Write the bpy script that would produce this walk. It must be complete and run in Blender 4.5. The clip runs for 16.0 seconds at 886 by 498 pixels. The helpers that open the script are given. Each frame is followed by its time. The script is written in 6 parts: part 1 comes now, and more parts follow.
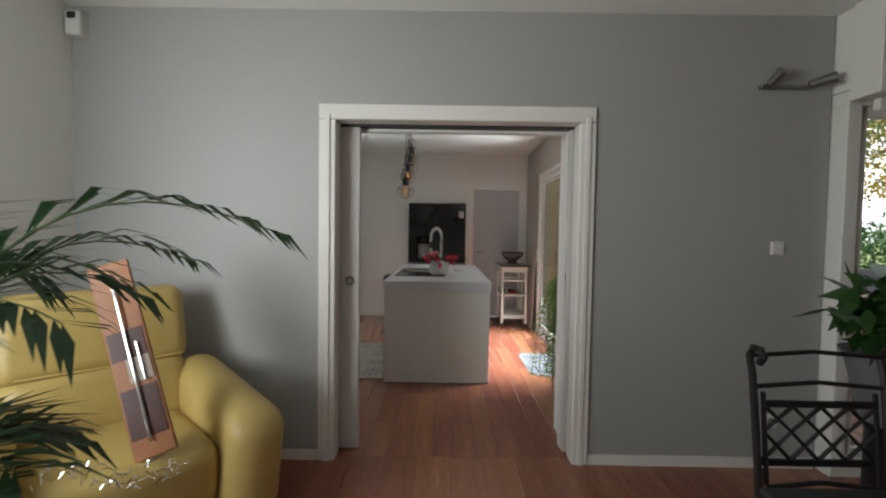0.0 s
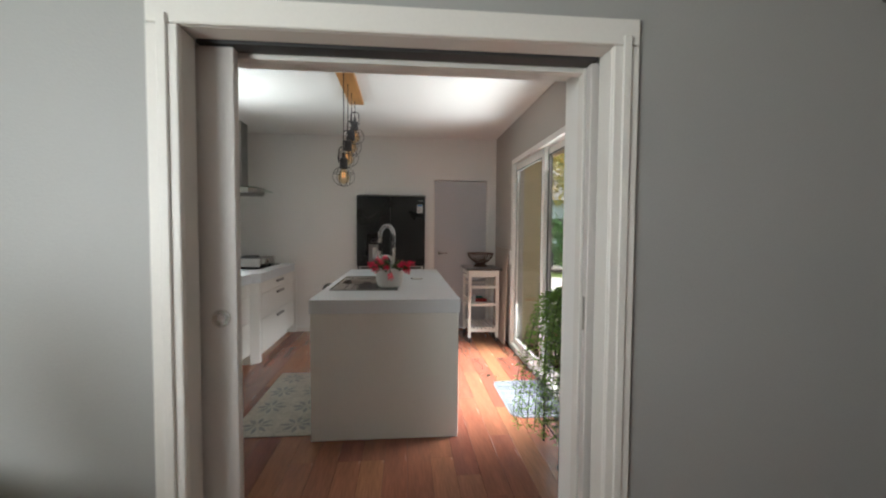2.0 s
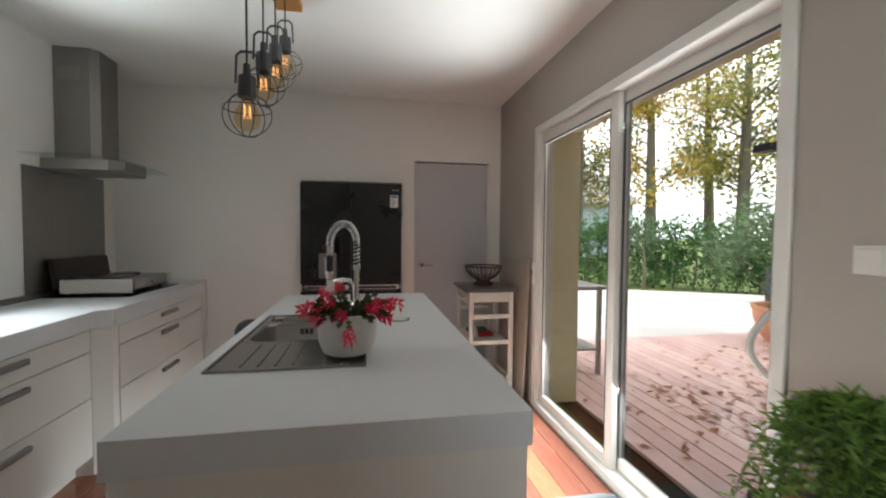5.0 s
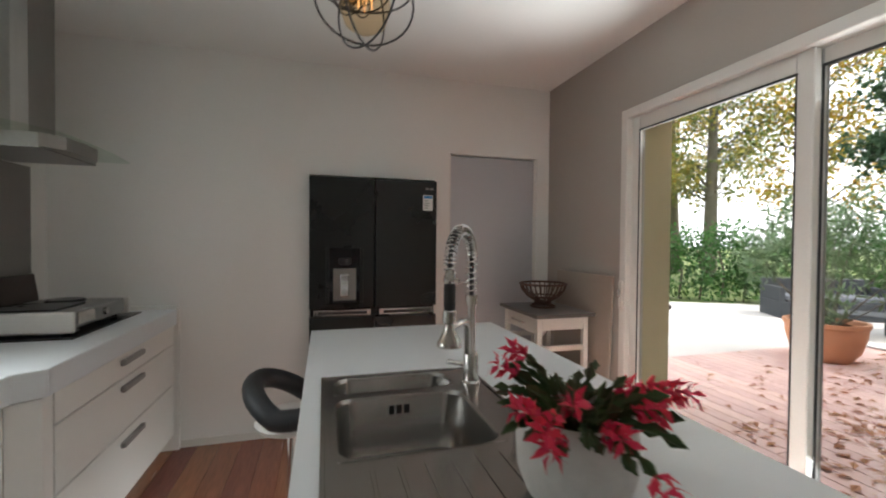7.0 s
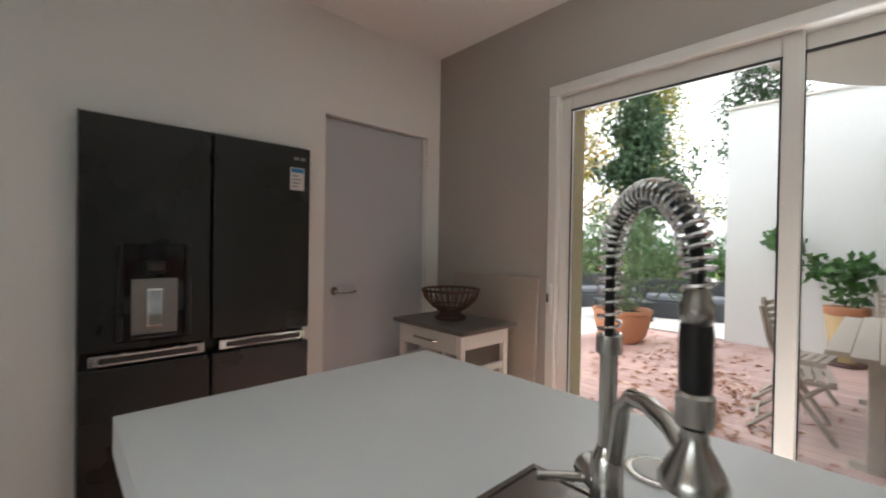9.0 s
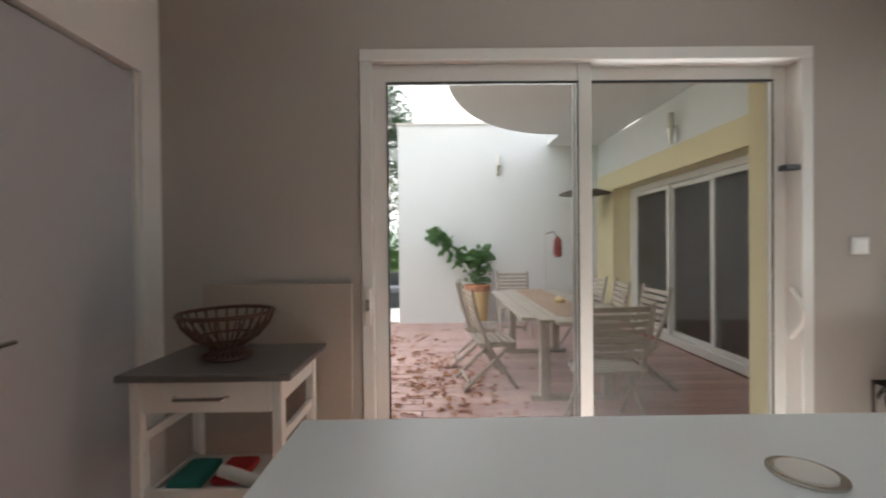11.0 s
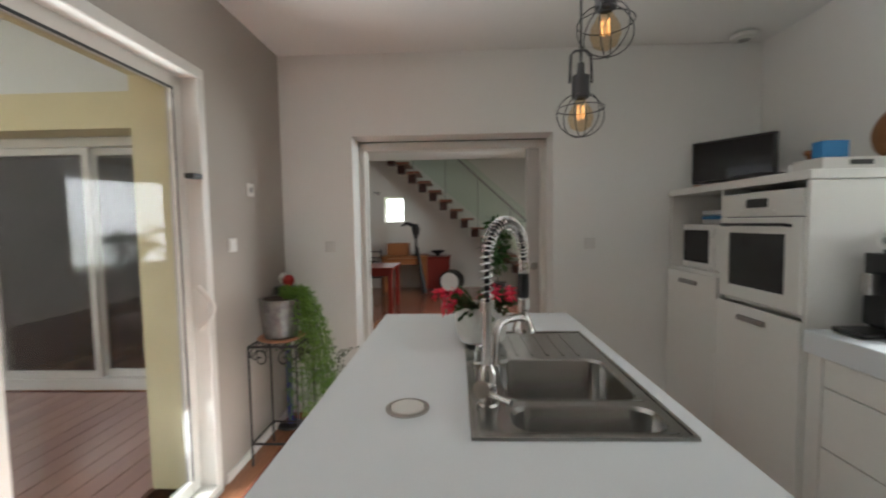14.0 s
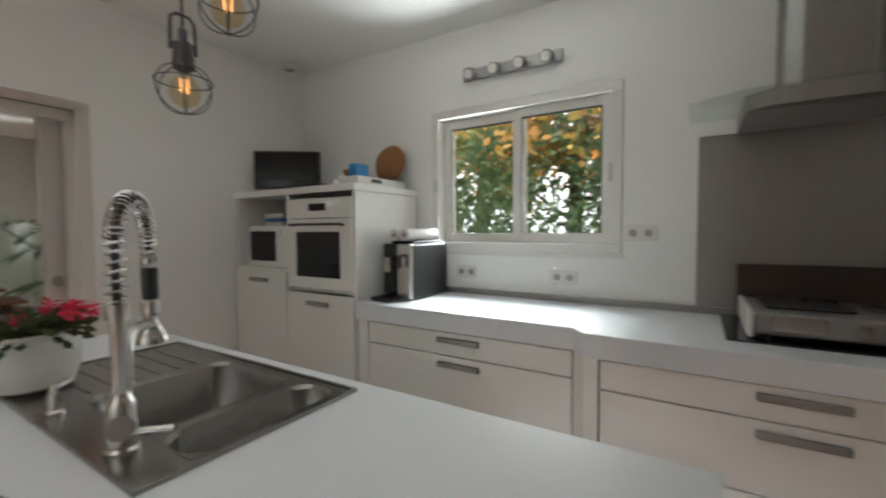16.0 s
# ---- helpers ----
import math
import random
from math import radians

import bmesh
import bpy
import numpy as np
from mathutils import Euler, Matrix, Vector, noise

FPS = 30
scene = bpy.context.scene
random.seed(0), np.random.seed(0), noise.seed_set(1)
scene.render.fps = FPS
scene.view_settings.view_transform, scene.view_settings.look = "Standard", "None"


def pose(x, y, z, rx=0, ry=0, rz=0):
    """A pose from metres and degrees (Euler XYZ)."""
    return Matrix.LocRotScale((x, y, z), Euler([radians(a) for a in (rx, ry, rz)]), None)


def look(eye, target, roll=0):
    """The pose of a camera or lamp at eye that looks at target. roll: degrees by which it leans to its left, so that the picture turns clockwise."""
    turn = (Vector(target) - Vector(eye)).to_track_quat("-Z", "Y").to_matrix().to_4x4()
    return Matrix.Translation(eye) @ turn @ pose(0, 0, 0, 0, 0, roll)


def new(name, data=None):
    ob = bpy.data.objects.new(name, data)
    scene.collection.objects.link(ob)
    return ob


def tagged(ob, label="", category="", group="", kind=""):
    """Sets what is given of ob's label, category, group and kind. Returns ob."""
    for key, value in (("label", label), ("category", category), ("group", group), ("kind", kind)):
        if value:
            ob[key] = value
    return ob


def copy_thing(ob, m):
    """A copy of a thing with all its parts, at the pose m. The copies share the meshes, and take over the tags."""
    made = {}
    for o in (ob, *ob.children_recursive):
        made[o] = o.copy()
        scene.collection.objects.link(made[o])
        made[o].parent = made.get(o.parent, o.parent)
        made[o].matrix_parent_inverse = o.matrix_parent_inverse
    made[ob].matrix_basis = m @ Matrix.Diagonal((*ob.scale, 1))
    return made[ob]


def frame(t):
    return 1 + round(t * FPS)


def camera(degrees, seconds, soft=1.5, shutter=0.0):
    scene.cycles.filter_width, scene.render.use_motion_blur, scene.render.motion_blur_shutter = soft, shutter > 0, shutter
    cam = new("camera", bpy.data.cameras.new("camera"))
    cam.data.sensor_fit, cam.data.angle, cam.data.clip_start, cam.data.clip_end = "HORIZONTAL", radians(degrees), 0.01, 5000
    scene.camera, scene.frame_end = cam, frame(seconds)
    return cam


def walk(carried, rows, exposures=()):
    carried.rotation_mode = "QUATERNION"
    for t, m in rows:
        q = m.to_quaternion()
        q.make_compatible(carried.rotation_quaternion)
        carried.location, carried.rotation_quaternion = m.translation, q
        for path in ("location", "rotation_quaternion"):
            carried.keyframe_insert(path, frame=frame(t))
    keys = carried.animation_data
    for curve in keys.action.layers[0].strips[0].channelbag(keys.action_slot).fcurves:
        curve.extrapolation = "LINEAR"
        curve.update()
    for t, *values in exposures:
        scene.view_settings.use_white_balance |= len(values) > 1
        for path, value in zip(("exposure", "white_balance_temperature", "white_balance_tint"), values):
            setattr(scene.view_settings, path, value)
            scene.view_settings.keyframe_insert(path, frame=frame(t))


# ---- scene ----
cam = camera(93.8, 16.0, soft=2.0, shutter=0.4)
PATH = [
    (0, (0.105, 0.123, 1.369), (0.096, 2.121, 1.293), 0.9),
    (0.5, (0.121, 0.301, 1.374), (0.137, 2.299, 1.297), 0.7),
    (1, (0.148, 0.548, 1.385), (0.203, 2.545, 1.304), 0.6),
    (1.5, (0.163, 0.845, 1.374), (0.272, 2.841, 1.292), 0.8),
    (2, (0.17, 1.159, 1.381), (0.35, 3.149, 1.293), 0.4),
    (2.5, (0.233, 1.49, 1.367), (0.477, 3.473, 1.29), 0.2),
    (3, (0.235, 1.808, 1.364), (0.552, 3.782, 1.286), 0.2),
    (5.5, (0.045, 3.126, 1.388), (0.409, 5.091, 1.319), 0.5),
    (6, (-0.056, 3.365, 1.406), (0.327, 5.327, 1.349), 0.6),
    (6.5, (-0.221, 3.578, 1.389), (0.223, 5.527, 1.341), 0.6),
    (7, (-0.388, 3.786, 1.385), (0.164, 5.708, 1.351), 0.5),
    (7.5, (-0.485, 4.036, 1.369), (0.229, 5.904, 1.337), 0.3),
    (8, (-0.552, 4.281, 1.37), (0.373, 6.054, 1.339), 0.2),
    (10.5, (-0.514, 5.428, 1.309), (1.425, 5.92, 1.305), 0.5),
    (11, (-0.442, 5.654, 1.337), (1.558, 5.642, 1.319), -0.6),
    (11.5, (-0.384, 5.785, 1.341), (1.548, 5.27, 1.324), -1.1),
    (12, (-0.357, 5.913, 1.389), (1.369, 4.903, 1.327), -1.3),
    (12.5, (-0.274, 5.997, 1.407), (1.132, 4.578, 1.312), -1.5),
    (13, (-0.142, 6.052, 1.431), (0.859, 4.324, 1.323), -1.1),
    (13.5, (0.023, 6.101, 1.429), (0.567, 4.18, 1.314), -0.8),
    (14, (0.138, 6.09, 1.42), (0.206, 4.095, 1.297), -0.9),
    (14.5, (0.204, 6.0, 1.407), (-0.218, 4.049, 1.28), -0.9),
    (15, (0.275, 5.934, 1.396), (-0.633, 4.156, 1.269), -0.8),
    (15.5, (0.36, 5.933, 1.402), (-0.984, 4.458, 1.275), -1.0),
    (16, (0.393, 5.941, 1.352), (-1.305, 4.888, 1.259), -0.4),
]
# the clip's camera adapts its brightness on the way
walk(cam, [(t, look(eye, target, roll)) for t, eye, target, roll in PATH],
     exposures=[(0, 2.2), (1.5, 2.5), (3, 2.45), (5.5, 2.4), (8, 2.55), (10.5, 2.3), (11.5, 2.35), (13, 2.65), (14.5, 2.6), (16, 2.6)])
SKY, TINT = 0.115, 0.72
L_WEST = 14
L_UP, L_DOWN, L_WUP, L_WDOWN = 1.5, 9.5, 1.1, 0.8

# ---- light ----
world = bpy.data.worlds.new("overcast")
scene.world = world
world.use_nodes = True
wn = world.node_tree.nodes
wl = world.node_tree.links
sky = wn.new("ShaderNodeTexSky")
sky.sky_type = 'NISHITA'
sky.sun_disc = False
sky.sun_elevation = radians(38)
sky.sun_rotation = radians(120)
sky.air_density = 2.0
sky.dust_density = 6.0
grey = wn.new("ShaderNodeMix")
grey.data_type = 'RGBA'
grey.inputs["Factor"].default_value = 0.8
grey.inputs["B"].default_value = (9.0, 9.2, 9.6, 1)
wl.new(sky.outputs["Color"], grey.inputs["A"])
wl.new(grey.outputs["Result"], wn["Background"].inputs["Color"])
wn["Background"].inputs["Strength"].default_value = SKY

sun = bpy.data.lights.new("sun", 'SUN')
sun.energy, sun.angle, sun.color = 0.8, radians(25), (1.0, 0.96, 0.9)
new("sun", sun).matrix_basis = look((20, -12, 26), (2, 4, 0))


def daylight(name, eye, target, w, h, power, spread=180):
    lamp = bpy.data.lights.new(name, 'AREA')
    lamp.shape, lamp.size, lamp.size_y, lamp.energy = 'RECTANGLE', w, h, power
    lamp.color = (0.91, 0.98, 1.0)
    lamp.spread = radians(spread)
    new(name, lamp).matrix_basis = look(eye, target)


# the living room's windows behind the place where the walk starts
daylight("daylight_west", (-2.0, 0.2, 1.5), (0.6, 1.6, 1.2), 1.3, 1.2, L_WEST)

# added fill lamps in the kitchen openings, tilted out of sight, boosting the daylight
daylight("fill_slider_up", (1.40, 4.97, 1.86), (0.40, 4.97, 2.76), 1.85, .45, L_UP, 84)
daylight("fill_slider_down", (1.40, 4.97, .62), (0.40, 4.97, -.28), 1.85, .7, L_DOWN, 84)
daylight("fill_window_up", (-2.0, 4.97, 1.98), (-1.0, 4.97, 2.78), 1.1, .2, L_WUP, 76)
daylight("fill_window_down", (-2.0, 4.97, 1.36), (-1.0, 4.97, .56), 1.1, .15, L_WDOWN, 76)

# ---- materials ----


def mat(name, color, rough=0.5, metal=0.0, vary=0.06, scale=3.0, fine=60.0, bump=0.05, per=None, spread=0.0, stretch=None, trans=0.0, coat=0.0):
    """A surface with variation at two scales; per: 'ob' or 'island' shifts each piece's tone by spread."""
    m = bpy.data.materials.new(name)
    m.use_nodes = True
    n, l = m.node_tree.nodes, m.node_tree.links
    b = n["Principled BSDF"]
    b.inputs["Metallic"].default_value = metal
    b.inputs["Coat Weight"].default_value = coat
    if trans:
        b.inputs["Transmission Weight"].default_value = trans
    tc = n.new("ShaderNodeTexCoord")
    mp = n.new("ShaderNodeMapping")
    l.new(tc.outputs["Object"], mp.inputs["Vector"])
    if stretch:
        mp.inputs["Scale"].default_value = stretch
    big, small = n.new("ShaderNodeTexNoise"), n.new("ShaderNodeTexNoise")
    big.inputs["Scale"].default_value, small.inputs["Scale"].default_value = scale, fine
    big.inputs["Detail"].default_value = small.inputs["Detail"].default_value = 4
    l.new(mp.outputs["Vector"], big.inputs["Vector"])
    l.new(mp.outputs["Vector"], small.inputs["Vector"])
    add = n.new("ShaderNodeMath")
    add.operation = 'ADD'
    l.new(big.outputs["Fac"], add.inputs[0])
    l.new(small.outputs["Fac"], add.inputs[1])
    val = n.new("ShaderNodeMapRange")
    val.inputs["From Min"].default_value, val.inputs["From Max"].default_value = 0.6, 1.4
    val.inputs["To Min"].default_value, val.inputs["To Max"].default_value = 1 - vary, 1 + vary
    l.new(add.outputs[0], val.inputs["Value"])
    last = val.outputs["Result"]
    hue = n.new("ShaderNodeHueSaturation")
    hue.inputs["Color"].default_value = (*color, 1)
    if per:
        src = n.new("ShaderNodeObjectInfo").outputs["Random"] if per == 'ob' else n.new("ShaderNodeNewGeometry").outputs["Random Per Island"]
        r = n.new("ShaderNodeMapRange")
        r.inputs["To Min"].default_value, r.inputs["To Max"].default_value = 1 - spread, 1 + spread
        l.new(src, r.inputs["Value"])
        mul = n.new("ShaderNodeMath")
        mul.operation = 'MULTIPLY'
        l.new(last, mul.inputs[0])
        l.new(r.outputs["Result"], mul.inputs[1])
        last = mul.outputs[0]
        r2 = n.new("ShaderNodeMapRange")
        r2.inputs["To Min"].default_value, r2.inputs["To Max"].default_value = 0.5 - spread * 0.06, 0.5 + spread * 0.06
        l.new(src, r2.inputs["Value"])
        l.new(r2.outputs["Result"], hue.inputs["Hue"])
    l.new(last, hue.inputs["Value"])
    l.new(hue.outputs["Color"], b.inputs["Base Color"])
    rr = n.new("ShaderNodeMapRange")
    rr.inputs["To Min"].default_value, rr.inputs["To Max"].default_value = rough * 0.85, min(1, rough * 1.15)
    l.new(big.outputs["Fac"], rr.inputs["Value"])
    l.new(rr.outputs["Result"], b.inputs["Roughness"])
    if bump:
        bp = n.new("ShaderNodeBump")
        bp.inputs["Strength"].default_value = bump
        bp.inputs["Distance"].default_value = 0.01
        l.new(small.outputs["Fac"], bp.inputs["Height"])
        l.new(bp.outputs["Normal"], b.inputs["Normal"])
    return m


def leafy(name, stops, rough=0.55):
    """Foliage whose leaves take their tones one by one from a ramp."""
    m = mat(name, (0.1, 0.2, 0.05), rough, vary=0.15, fine=20, bump=0)
    n, l = m.node_tree.nodes, m.node_tree.links
    ramp = n.new("ShaderNodeValToRGB")
    ramp.color_ramp.interpolation = 'LINEAR'
    e = ramp.color_ramp.elements
    while len(e) < len(stops):
        e.new(0.5)
    for i, c in enumerate(stops):
        e[i].position, e[i].color = i / max(1, len(stops) - 1), (*c, 1)
    g = n.new("ShaderNodeNewGeometry")
    l.new(g.outputs["Random Per Island"], ramp.inputs["Fac"])
    h = [q for q in n if q.bl_idname == "ShaderNodeHueSaturation"][0]
    l.new(ramp.outputs["Color"], h.inputs["Color"])
    t, mix = n.new("ShaderNodeBsdfTranslucent"), n.new("ShaderNodeMixShader")
    mix.inputs["Fac"].default_value = 0.4
    l.new(h.outputs["Color"], t.inputs["Color"])
    l.new(n["Principled BSDF"].outputs["BSDF"], mix.inputs[1])
    l.new(t.outputs["BSDF"], mix.inputs[2])
    l.new(mix.outputs["Shader"], n["Material Output"].inputs["Surface"])
    return m


def pane_glass(name, tint, rough=0.0):
    """Thin tinted glazing: lets the view through and mirrors at a slant."""
    m = bpy.data.materials.new(name)
    m.use_nodes = True
    n, l = m.node_tree.nodes, m.node_tree.links
    n.remove(n["Principled BSDF"])
    t, g, mix, f = n.new("ShaderNodeBsdfTransparent"), n.new("ShaderNodeBsdfGlossy"), n.new("ShaderNodeMixShader"), n.new("ShaderNodeLayerWeight")
    p = n.new("ShaderNodeMath")
    p.operation, p.inputs[1].default_value = 'POWER', 4.0
    q = n.new("ShaderNodeMath")
    q.operation, q.inputs[1].default_value, q.inputs[2].default_value = 'MULTIPLY_ADD', 0.3, 0.015
    l.new(f.outputs["Facing"], p.inputs[0])
    l.new(p.outputs[0], q.inputs[0])
    t.inputs["Color"].default_value = (*tint, 1)
    g.inputs["Roughness"].default_value = rough
    l.new(q.outputs[0], mix.inputs["Fac"])
    l.new(t.outputs["BSDF"], mix.inputs[1])
    l.new(g.outputs["BSDF"], mix.inputs[2])
    l.new(mix.outputs["Shader"], n["Material Output"].inputs["Surface"])
    return m


def glow(name, color, strength):
    m = mat(name, color, 0.4)
    b = m.node_tree.nodes["Principled BSDF"]
    b.inputs["Emission Color"].default_value = (*color, 1)
    b.inputs["Emission Strength"].default_value = strength
    return m


WALL_WHITE = mat("white_wall_paint", (0.82, 0.81, 0.78), 0.75, vary=0.025, scale=1.2, fine=140, bump=0.08)
WALL_TAUPE = mat("taupe_wall_paint", (0.40, 0.36, 0.32), 0.75, vary=0.03, scale=1.2, fine=140, bump=0.08)
WALL_GREY = mat("grey_wall_paint", (0.36, 0.36, 0.345), 0.5, vary=0.04, scale=1.0, fine=120, bump=0.10)
CEIL = mat("ceiling_paint", (0.84, 0.83, 0.80), 0.8, vary=0.02, scale=1.5, fine=100, bump=0.05)
TRIM = mat("trim_paint", (0.74, 0.715, 0.67), 0.45, vary=0.03, scale=3, fine=90, bump=0.03)
DOOR_GREY = mat("grey_door_paint", (0.50, 0.50, 0.52), 0.5, vary=0.02, scale=3, fine=90, bump=0.03)
DOOR_LEAF = mat("sliding_door_paint", (0.60, 0.57, 0.54), 0.5, vary=0.03, scale=2, fine=80, bump=0.03)
FLOORWOOD = mat("reddish_floor_planks", (0.27, 0.10, 0.055), 0.26, vary=0.28, scale=2.0, fine=14, bump=0.03, per='ob', spread=0.2, stretch=(9, 0.7, 1), coat=0.3)
DECKWOOD = mat("red_deck_boards", (0.55, 0.37, 0.335), 0.5, vary=0.16, scale=1.5, fine=18, bump=0.1, per='ob', spread=0.12, stretch=(9, 0.8, 1))
LACQUER = mat("white_lacquer", (0.80, 0.79, 0.75), 0.3, vary=0.015, scale=2, fine=60, bump=0.01)
WORKTOP = mat("white_worktop", (0.72, 0.75, 0.77), 0.36, vary=0.02, scale=4, fine=200, bump=0.02)
STEEL = mat("brushed_steel", (0.31, 0.30, 0.285), 0.38, metal=1.0, vary=0.08, scale=4, fine=90, bump=0.04, stretch=(1, 12, 1))
SINKSTEEL = mat("sink_steel", (0.36, 0.35, 0.335), 0.26, metal=1.0, vary=0.08, scale=6, fine=120, bump=0.03)
CHROME = mat("chrome", (0.75, 0.75, 0.75), 0.12, metal=1.0, vary=0.03, bump=0)
NICKEL = mat("satin_nickel", (0.58, 0.56, 0.53), 0.26, metal=1.0, vary=0.04, bump=0)
HANDLE = mat("grey_handle", (0.33, 0.32, 0.31), 0.4, metal=0.6, vary=0.03, bump=0)
BLACK = mat("black_enamel", (0.012, 0.013, 0.013), 0.28, vary=0.1, scale=3, fine=60, bump=0.01)
BLACKGLASS = mat("black_glass", (0.01, 0.01, 0.012), 0.08, vary=0.1, bump=0)
PLASTIC = mat("black_plastic", (0.02, 0.02, 0.022), 0.42, vary=0.1, bump=0.03)
LEATHER_BLACK = mat("black_leather", (0.025, 0.027, 0.03), 0.45, vary=0.15, scale=8, fine=90, bump=0.15)
LEATHER_YELLOW = mat("mustard_leather", (0.50, 0.365, 0.12), 0.42, vary=0.08, scale=5, fine=120, bump=0.15)
PVC = mat("white_pvc", (0.70, 0.68, 0.64), 0.4, vary=0.03, scale=3, fine=80, bump=0.02)
ALU = mat("aluminium_profile", (0.52, 0.52, 0.51), 0.4, metal=0.5, vary=0.04, bump=0.01)
# dark rubber; also painted as the shade inside holes and recesses
GASKET_AND_SHADE = mat("dark_gasket_and_shade", (0.04, 0.04, 0.04), 0.6, bump=0)
# grey tint dims the bright outdoors against the room; daylight still enters in full
GLASS = pane_glass("window_glass", (TINT, TINT, TINT))
CLEAR = pane_glass("clear_glass", (0.93, 0.97, 0.94))
DARKGLASS = pane_glass("grey_glass", (0.55, 0.57, 0.58))
BULB = pane_glass("amber_glass", (0.96, 0.86, 0.70), 0.05)
FILAMENT = glow("filament", (1.0, 0.55, 0.22), 0.3)
GUNMETAL = mat("gunmetal", (0.10, 0.10, 0.105), 0.35, metal=0.9, vary=0.08, bump=0.02)
BARWOOD = mat("honey_wood", (0.42, 0.20, 0.06), 0.45, vary=0.2, scale=3, fine=20, bump=0.05, stretch=(12, 1, 1))
TERRACOTTA = mat("terracotta", (0.52, 0.24, 0.13), 0.75, vary=0.12, scale=4, fine=50, bump=0.12)
CREAMPOT = mat("cream_glaze", (0.62, 0.47, 0.25), 0.5, vary=0.1, scale=4, fine=50, bump=0.06)
CERAMIC = mat("white_stoneware", (0.70, 0.69, 0.66), 0.55, vary=0.08, scale=10, fine=50, bump=0.25)
SOIL = mat("soil", (0.035, 0.022, 0.014), 0.9, vary=0.3, scale=20, fine=120, bump=0.4)
YELLOW_RENDER = mat("pale_yellow_render", (0.74, 0.66, 0.43), 0.85, vary=0.05, scale=2, fine=180, bump=0.25)
WHITE_RENDER = mat("white_render", (0.76, 0.78, 0.78), 0.85, vary=0.05, scale=1.0, fine=180, bump=0.25)
CONCRETE = mat("pale_paving", (0.52, 0.50, 0.47), 0.85, vary=0.12, scale=0.8, fine=40, bump=0.15)
GRASS = mat("grass", (0.12, 0.17, 0.035), 0.9, vary=0.3, scale=2, fine=80, bump=0.4)
IRON = mat("wrought_iron", (0.018, 0.015, 0.014), 0.5, metal=0.4, vary=0.2, bump=0.1)
TEAK = mat("weathered_teak", (0.40, 0.35, 0.30), 0.7, vary=0.2, scale=4, fine=30, bump=0.1, per='island', spread=0.12)
TEAK_TOP = mat("teak_top", (0.42, 0.37, 0.32), 0.6, vary=0.2, scale=3, fine=30, bump=0.08, per='ob', spread=0.12)
RUNNER = mat("straw_runner", (0.40, 0.29, 0.21), 0.9, vary=0.15, scale=10, fine=120, bump=0.2)
TROLLEY = mat("white_painted_wood", (0.70, 0.68, 0.63), 0.5, vary=0.04, scale=4, fine=60, bump=0.04)
GREYTOP = mat("grey_stone_top", (0.14, 0.125, 0.115), 0.3, vary=0.12, scale=12, fine=120, bump=0.02)
BASKET = mat("brown_wicker", (0.10, 0.045, 0.028), 0.55, vary=0.25, scale=15, fine=80, bump=0.1)
RUG = mat("cream_patterned_rug", (0.50, 0.47, 0.41), 0.95, vary=0.25, scale=9, fine=40, bump=0.2)
RUGPATTERN = mat("grey_rug_motif", (0.30, 0.30, 0.29), 0.95, vary=0.3, scale=12, fine=60, bump=0.2)
MAT = mat("grey_ribbed_mat", (0.16, 0.175, 0.185), 0.95, vary=0.15, scale=6, fine=100, bump=0.3, per='island', spread=0.2)
DARKWOOD = mat("dark_stained_wood", (0.06, 0.018, 0.012), 0.4, vary=0.25, scale=4, fine=30, bump=0.05)
TREAD = mat("stair_tread_wood", (0.22, 0.08, 0.045), 0.4, vary=0.2, scale=4, fine=30, bump=0.05)
REDWOOD = mat("red_lacquered_wood", (0.20, 0.018, 0.012), 0.35, vary=0.15, bump=0.03)
ORANGEWOOD = mat("orange_wood", (0.30, 0.11, 0.035), 0.45, vary=0.2, scale=4, fine=30, bump=0.04)
CHIPBOARD = mat("plain_board", (0.36, 0.30, 0.25), 0.7, vary=0.05, bump=0.05)
PAPER = mat("white_paper", (0.75, 0.74, 0.72), 0.8, vary=0.03, bump=0.02)
BLUE = mat("blue_carton", (0.03, 0.22, 0.5), 0.6, bump=0.02)
TEAL = mat("teal_cloth", (0.03, 0.22, 0.18), 0.9, bump=0.2)
RED = mat("red_fabric", (0.45, 0.03, 0.03), 0.8, bump=0.1)
COBALT = mat("cobalt_plastic", (0.01, 0.02, 0.25), 0.4, bump=0.02)
RATTAN = mat("dark_rattan", (0.035, 0.04, 0.045), 0.7, vary=0.2, scale=10, fine=80, bump=0.2)
CUSHION = mat("grey_cushion", (0.12, 0.13, 0.15), 0.9, vary=0.1, bump=0.2)
BARK = mat("bark", (0.13, 0.115, 0.085), 0.9, vary=0.3, scale=4, fine=30, bump=0.5)
STEMGREEN = mat("green_stem", (0.07, 0.10, 0.03), 0.6, bump=0.05)
TOWER = mat("pale_blue_cladding", (0.30, 0.38, 0.46), 0.8, vary=0.05, scale=0.5, fine=20, bump=0.05)
ROOF = mat("grey_roof", (0.22, 0.22, 0.23), 0.85, vary=0.1, bump=0.1)
PETAL = leafy("pink_petals", [(0.65, 0.02, 0.08), (0.85, 0.06, 0.14), (0.75, 0.03, 0.05)])
CACTUS = leafy("cactus_leaves", [(0.05, 0.09, 0.035), (0.08, 0.13, 0.05), (0.12, 0.09, 0.05)])
FERN = leafy("asparagus_fern", [(0.10, 0.22, 0.03), (0.16, 0.30, 0.05), (0.22, 0.36, 0.08)])
SILVER = leafy("grey_green_leaves", [(0.10, 0.13, 0.09), (0.16, 0.19, 0.13)])
